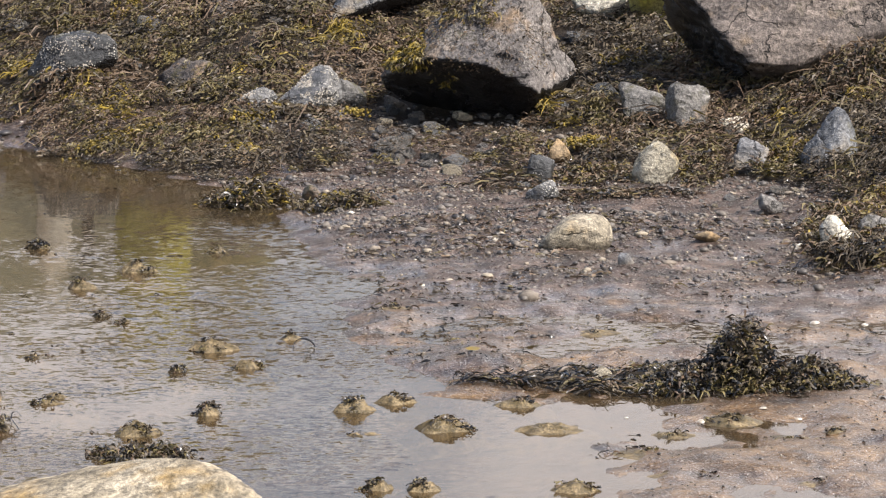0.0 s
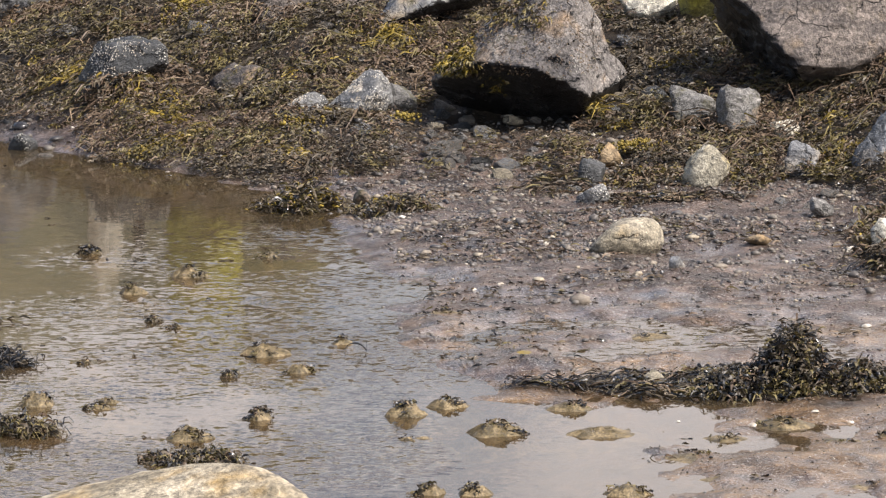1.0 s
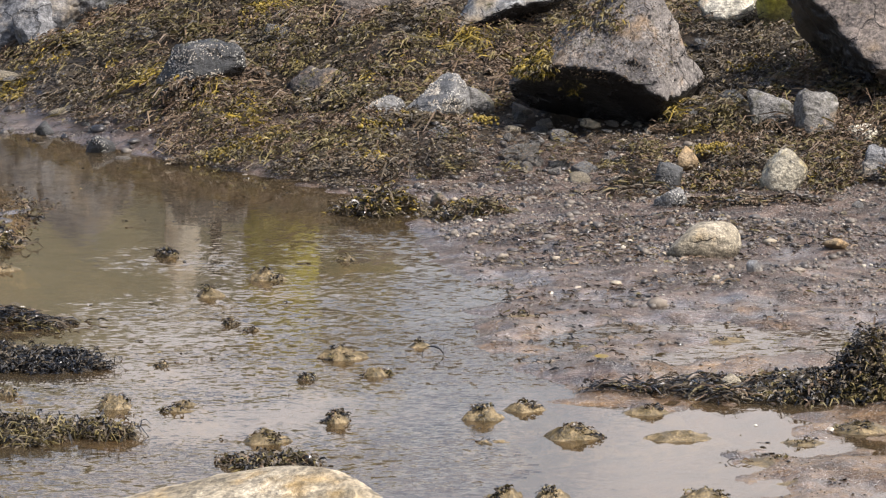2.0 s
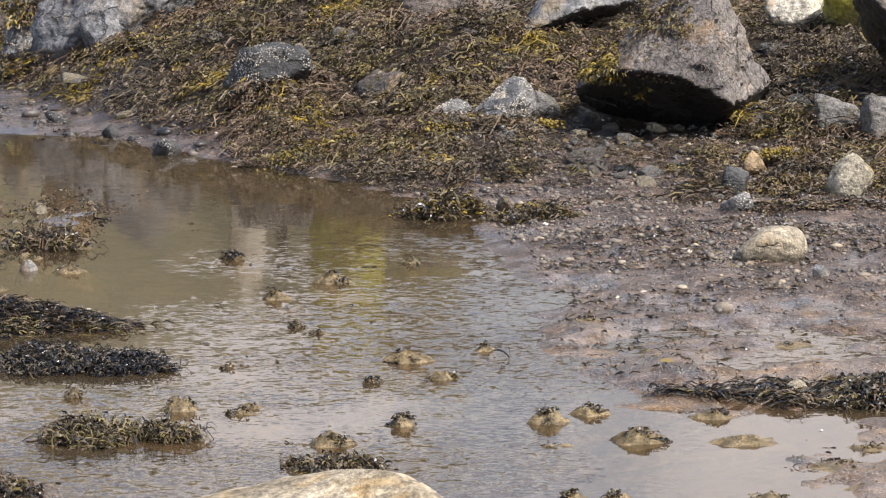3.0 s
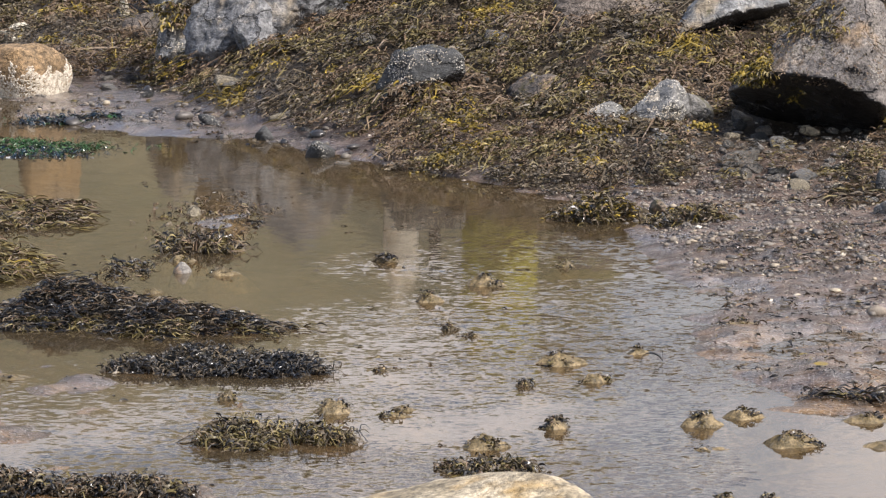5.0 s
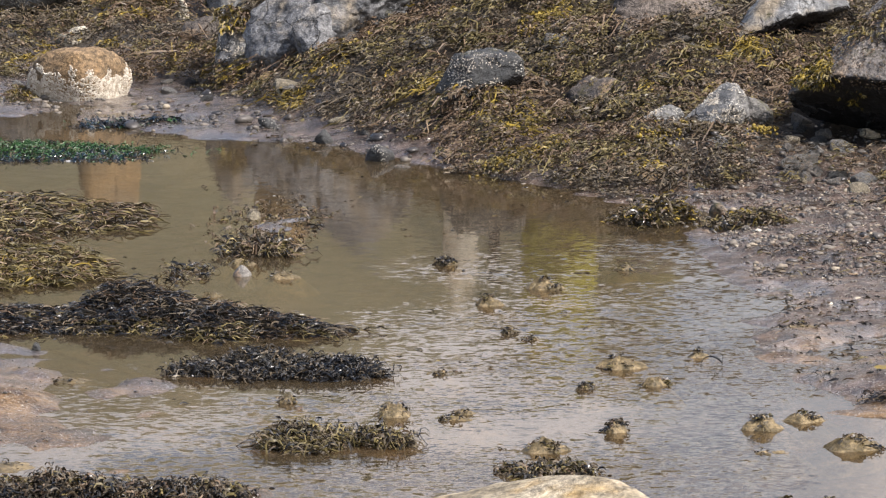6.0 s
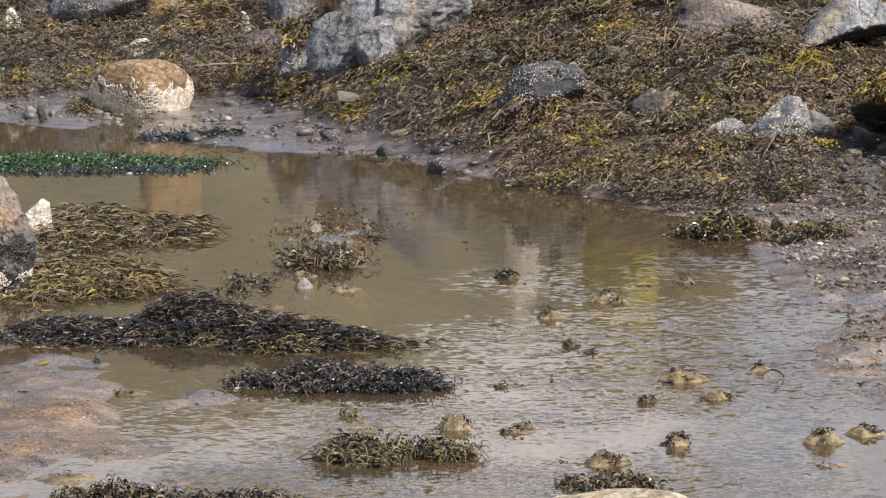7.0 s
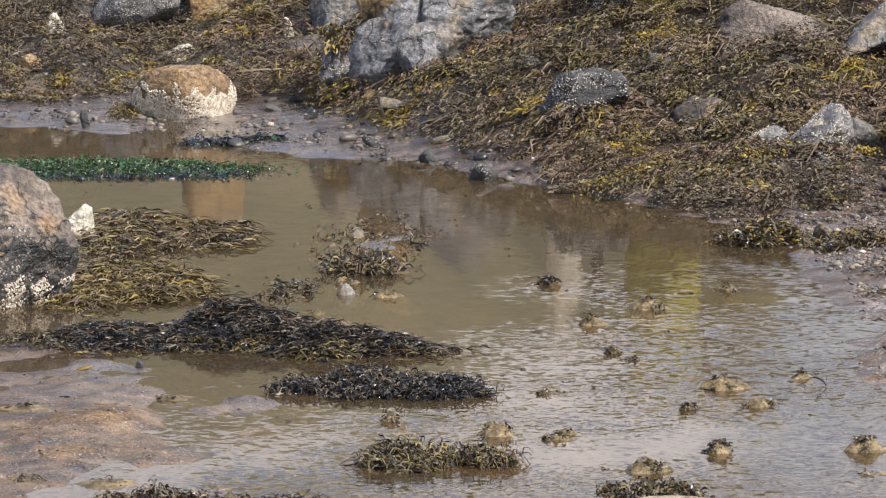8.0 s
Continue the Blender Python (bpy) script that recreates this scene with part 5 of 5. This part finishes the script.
weed_heap("seaweed_clump", 0.193, 14.425, 0.091, 0.219, 0.061, 500, (6, 2, 0, 3, 1), "dark wrack hanging round small stones", 205, length=0.05, width=0.0035, lie=-90, singles=8)
stone("rock", -1.709, 14.285, 0.058, 0.07, 0.073, TAN, "small yellow green stone on the shoal", crisp=8.0, bury=1.2, seed=206, sub=3)
stone("rock", -1.609, 13.199, 0.084, 0.1, 0.075, GREY, "small weed stained stone in shallow water", crisp=8.0, bury=1.4, seed=207, sub=3)
loop_strand(-0.329, 11.802, 0.05, "thin black frond arching out of the water", seed=208)
shell(0.071, 11.662, 0.05, "flat yellow weed blade on wet sand", seed=209, mat=WEED_YELLOW, tall=0.05)
weed_heap("seaweed_clump", -1.606, 13.632, 0.087, 0.102, 0.043, 380, (6, 3, 0, 2, 3), "spiky olive wrack tuft in the pool", 210, length=0.05, width=0.004)
bladders("yellow_wrack", 0.42, 14.93, 0.075, 0.03, 240, WEED_YELLOW, "bed of swollen yellow wrack tips", 211, size=0.0048)
bladders("yellow_wrack", -0.105, 16.02, 0.062, 0.109, 160, WEED_YELLOW, "yellow wrack tips beside the boulder", 212)
bladders("yellow_wrack", 0.994, 14.525, 0.04, 0.077, 90, WEED_YELLOW, "yellow green wrack tips between rocks", 213)
bladders("yellow_wrack", -1.058, 15.264, 0.076, 0.081, 90, WEED_YELLOW, "yellow wrack tips at the water edge", 214)
bladders("yellow_wrack", -0.264, 15.32, 0.051, 0.07, 50, WEED_YELLOW, "yellow wrack tips on the bank", 215)
bladders("yellow_wrack", -0.586, 15.251, 0.068, 0.096, 80, WEED_YELLOW, "yellow wrack tips on the bank", 216)
bladders("yellow_wrack", 0.596, 15.896, 0.053, 0.075, 60, WEED_YELLOW, "yellow wrack tips on the bank", 217)
shell(0.559, 10.811, 0.024, "white bivalve shell lying open on wet sand", seed=218)
shell(0.4, 10.884, 0.013199999999999998, "white bivalve shell lying open on wet sand", seed=219)
shell(0.902, 12.155, 0.03, "white bivalve shell lying open on wet sand", seed=220)
shell(0.702, 10.944, 0.0204, "white bivalve shell lying open on wet sand", seed=221)
shell(-0.052, 12.712, 0.018, "white bivalve shell lying open on wet sand", seed=222)
shell(0.016, 12.792, 0.024, "white bivalve shell lying open on wet sand", seed=223)
shell(-2.108, 12.351, 0.0096, "white bivalve shell lying open on wet sand", seed=224)
shell(0.773, 10.853, 0.018, "white bivalve shell lying open on wet sand", seed=225)
shell(1.024, 12.134, 0.018, "white bivalve shell lying open on wet sand", seed=226)
shell(0.874, 12.061, 0.03, "orange brown shell fragment on wet sand", seed=227, mat=OCHRE, tall=0.15)
post = new("post")
post.location = (-1.226, 17.309, 0.342)
for k, (w, z0, z1) in enumerate(((0.022, -0.05, 0.20), (0.028, 0.20, 0.225))):
    bm = bmesh.new()
    bmesh.ops.create_cone(bm, cap_ends=True, segments=10, radius1=w, radius2=w * 0.92, depth=z1 - z0)
    bmesh.ops.translate(bm, verts=bm.verts, vec=(0, 0, (z0 + z1) / 2))
    me = bpy.data.meshes.new("post")
    bm.to_mesh(me)
    bm.free()
    me.materials.append(BLACK)
    part(("shaft", "cap")[k], me, post)
tagged(post, "dark weathered wooden post standing on the bank", "post")
weed_patch(split_boulder, 260, 61, (0.0, 1.0, 0.0, 0.6, 0.05, 0.3), (4, 4, 1, 4, 1), 0.05, 0.005)
stone("rock", -2.351, 18.23, 0.16, 0.13, 0.105, NEAR, "rounded grey brown rock wedged beside boulders", crisp=5.0, bury=0.8, seed=228)
stone("rock", -1.718, 17.15, 0.075, 0.06, 0.05, YELLOWED, "small yellow stained stone at a boulder foot", crisp=8.0, seed=229, sub=4)
stone("pebble", -1.675, 17.122, 0.031, 0.023, 0.02, PALE, "small pale pebble heaped beside boulders", crisp=6.0, bury=0.5, seed=230, sub=3)
stone("pebble", -1.649, 17.135, 0.027, 0.02, 0.02, TAN, "small pale pebble heaped beside boulders", crisp=6.0, bury=0.5, seed=231, sub=3)
stone("pebble", -1.613, 17.042, 0.035, 0.026, 0.02, TAN, "small pale pebble heaped beside boulders", crisp=6.0, bury=0.5, seed=232, sub=3)
stone("pebble", -1.583, 17.051, 0.029, 0.022, 0.02, PALE, "small pale pebble heaped beside boulders", crisp=6.0, bury=0.5, seed=233, sub=3)
stone("pebble", -1.548, 16.961, 0.031, 0.023, 0.02, TAN, "small pale pebble heaped beside boulders", crisp=6.0, bury=0.5, seed=234, sub=3)
stone("pebble", -1.625, 17.001, 0.027, 0.02, 0.02, TAN, "small pale pebble heaped beside boulders", crisp=6.0, bury=0.5, seed=235, sub=3)
stone("pebble", -1.581, 16.943, 0.031, 0.023, 0.02, PALE, "small pale pebble heaped beside boulders", crisp=6.0, bury=0.5, seed=236, sub=3)
stone("pebble", -1.521, 16.959, 0.027, 0.02, 0.02, TAN, "small pale pebble heaped beside boulders", crisp=6.0, bury=0.5, seed=237, sub=3)
weed_heap("seaweed_clump", -1.801, 17.084, 0.074, 0.06, 0.03, 900, (6, 2, 0, 4, 3), "dark tangled wrack at the foot of boulders", 238, length=0.05, width=0.004, lie=-60, singles=8)
weed_heap("seaweed_clump", -2.633, 18.682, 0.088, 0.135, 0.031, 900, (4, 3, 1, 6, 1), "long brown wrack hanging down the bank", 239, length=0.1, width=0.004, lie=-70, singles=8)
weed_heap("seaweed_clump", -2.857, 17.229, 0.052, 0.128, 0.031, 350, (4, 5, 2, 3, 0), "olive wrack beside the barnacled boulder", 240, length=0.03, width=0.004, singles=6)
mound(0.411, 10.468, 0.141, 0.007, 10, 241, "low hump of wet ochre sand with weed scraps")
mound(0.5, 10.223, 0.151, 0.007, 16, 242, "low hump of wet ochre sand with weed scraps")
mound(0.661, 10.279, 0.164, 0.007, 12, 243, "low hump of wet ochre sand with weed scraps")
mound(0.773, 10.142, 0.149, 0.007, 14, 244, "low hump of wet ochre sand with weed scraps")
mound(0.904, 10.464, 0.141, 0.007, 16, 245, "low hump of wet ochre sand with weed scraps")
mound(0.737, 10.636, 0.118, 0.007, 10, 246, "low hump of wet ochre sand with weed scraps")
mound(0.492, 10.681, 0.105, 0.007, 8, 247, "low hump of wet ochre sand with weed scraps")
mound(0.361, 12.015, 0.133, 0.007, 10, 248, "low hump of wet ochre sand with weed scraps")
mound(0.087, 11.637, 0.157, 0.007, 12, 249, "low hump of wet ochre sand with weed scraps")
mound(-2.118, 11.378, 0.168, 0.007, 8, 250, "low hump of wet ochre sand with weed scraps")
mound(-2.063, 11.634, 0.129, 0.007, 6, 251, "low hump of wet ochre sand with weed scraps")
mound(-1.881, 11.105, 0.15, 0.007, 6, 252, "low hump of wet ochre sand with weed scraps")
mound(-1.972, 10.783, 0.159, 0.007, 8, 253, "low hump of wet ochre sand with weed scraps")
mound(-1.813, 11.543, 0.113, 0.007, 6, 254, "low hump of wet ochre sand with weed scraps")
mound(-1.983, 10.499, 0.155, 0.007, 8, 255, "low hump of wet ochre sand with weed scraps")
mound(-1.799, 10.461, 0.154, 0.007, 6, 256, "low hump of wet ochre sand with weed scraps")
mound(-1.642, 12.834, 0.095, 0.007, 8, 257, "low hump of wet ochre sand with weed scraps")
mound(-0.962, 11.665, 0.086, 0.007, 14, 258, "low hump of wet ochre sand with weed scraps")
mound(-0.782, 12.173, 0.069, 0.007, 16, 259, "low hump of wet ochre sand with weed scraps")
mound(-0.869, 11.14, 0.096, 0.007, 8, 260, "low hump of wet ochre sand with weed scraps")
weed_heap("seaweed_clump", 0.441, 14.59, 0.1, 0.247, 0.04, 1500, (5, 4, 1, 5, 1), "brown olive wrack mat beside a yellow stained rock", 261, length=0.03, width=0.0042, lie=None, singles=8, edge=1.4)
weed_heap("seaweed_clump", 0.755, 14.527, 0.086, 0.212, 0.04, 1400, (5, 4, 1, 5, 1), "brown olive wrack mat between small rocks", 262, length=0.03, width=0.0042, lie=None, singles=8, edge=1.4)
weed_heap("seaweed_clump", 0.995, 14.537, 0.093, 0.114, 0.037, 1500, (3, 5, 3, 3, 0), "olive and yellow wrack between rocks", 263, length=0.03, width=0.0042, lie=None, singles=8, edge=1.4)
weed_heap("seaweed_clump", 1.132, 14.551, 0.087, 0.068, 0.024, 900, (4, 5, 1, 3, 0), "olive wrack over the foot of a pointed rock", 264, length=0.03, width=0.0042, lie=None, singles=8, edge=1.4)
weed_heap("seaweed_clump", 0.586, 15.171, 0.097, 0.047, 0.015, 700, (6, 3, 0, 4, 1), "dark wrack in front of grey rocks", 265, length=0.03, width=0.0042, lie=None, singles=8, edge=1.4)
weed_heap("seaweed_clump", 0.767, 15.041, 0.088, 0.054, 0.018, 700, (6, 3, 0, 4, 1), "dark wrack in front of grey rocks", 266, length=0.03, width=0.0042, lie=None, singles=8, edge=1.4)
weed_heap("seaweed_clump", 0.466, 14.126, 0.192, 0.102, 0.015, 900, (6, 1, 0, 6, 2), "thin brown wrack strands on gravel", 267, length=0.03, width=0.0042, lie=-60, singles=8, edge=1.4)
weed_heap("seaweed_clump", -1.162, 15.897, 0.164, 0.053, 0.015, 900, (4, 4, 1, 5, 1), "brown wrack hanging under the dark rock", 268, length=0.03, width=0.0042, lie=-60, singles=8, edge=1.4)
weed_heap("seaweed_clump", -0.48, 15.423, 0.154, 0.047, 0.016, 900, (4, 5, 2, 4, 0), "olive wrack in front of low speckled rocks", 269, length=0.03, width=0.0042, lie=None, singles=8, edge=1.4)
weed_heap("seaweed_clump", -0.71, 15.118, 0.134, 0.121, 0.038, 1500, (5, 4, 1, 5, 1), "long matted wrack strands at the bank foot", 270, length=0.03, width=0.0042, lie=-60, singles=8, edge=1.4)
# made-up block, out of view, whose mirror image gives the white streak
stone("boulder", -1.395, 17.98, 0.13, 0.10, 0.42, PALE, "unseen white block added for a pale streak in the water", seed=271)
# stone shape added for pale yellow weed blades in the clump
stone("pebble", -0.525, 14.16, 0.03, 0.02, 0.048, PALE, "small stone standing for pale yellow weed in a wrack clump", crisp=9.0, seed=352, sub=3)
stone("pebble", -0.585, 14.19, 0.022, 0.016, 0.052, PALE, "small whitish stone stuck in a wrack clump", crisp=9.0, seed=353, sub=3)
weed_heap("seaweed_clump", 1.21, 13.85, 0.05, 0.14, 0.05, 700, (1, 2, 3, 6, 0), "orange brown wrack clump at the bank foot", 354, length=0.03, width=0.004, singles=6)
bladders("yellow_wrack", 0.58, 15.84, 0.07, 0.08, 130, WEED_YELLOW, "yellow wrack tips below a granite boulder", 355, size=0.005)
bladders("yellow_wrack", -1.05, 16.75, 0.06, 0.09, 90, WEED_YELLOW, "yellow wrack tips high on the bank", 356, size=0.005)
shell(-2.1, 11.93, 0.05, "pale yellow weed blade in the shallows", seed=357, mat=WEED_YELLOW, tall=0.08)
weed_heap("seaweed_clump", 1.20, 15.10, 0.30, 0.14, 0.085, 4500, (6, 3, 0, 5, 1), "dark wrack mat banked against a granite boulder", 358, length=0.03, width=0.0042, singles=8, edge=1.0, lobes=((0.3, 0, 0.7, 0.9, 1.2), (-0.5, 0, 0.5, 0.7, 0.6)))
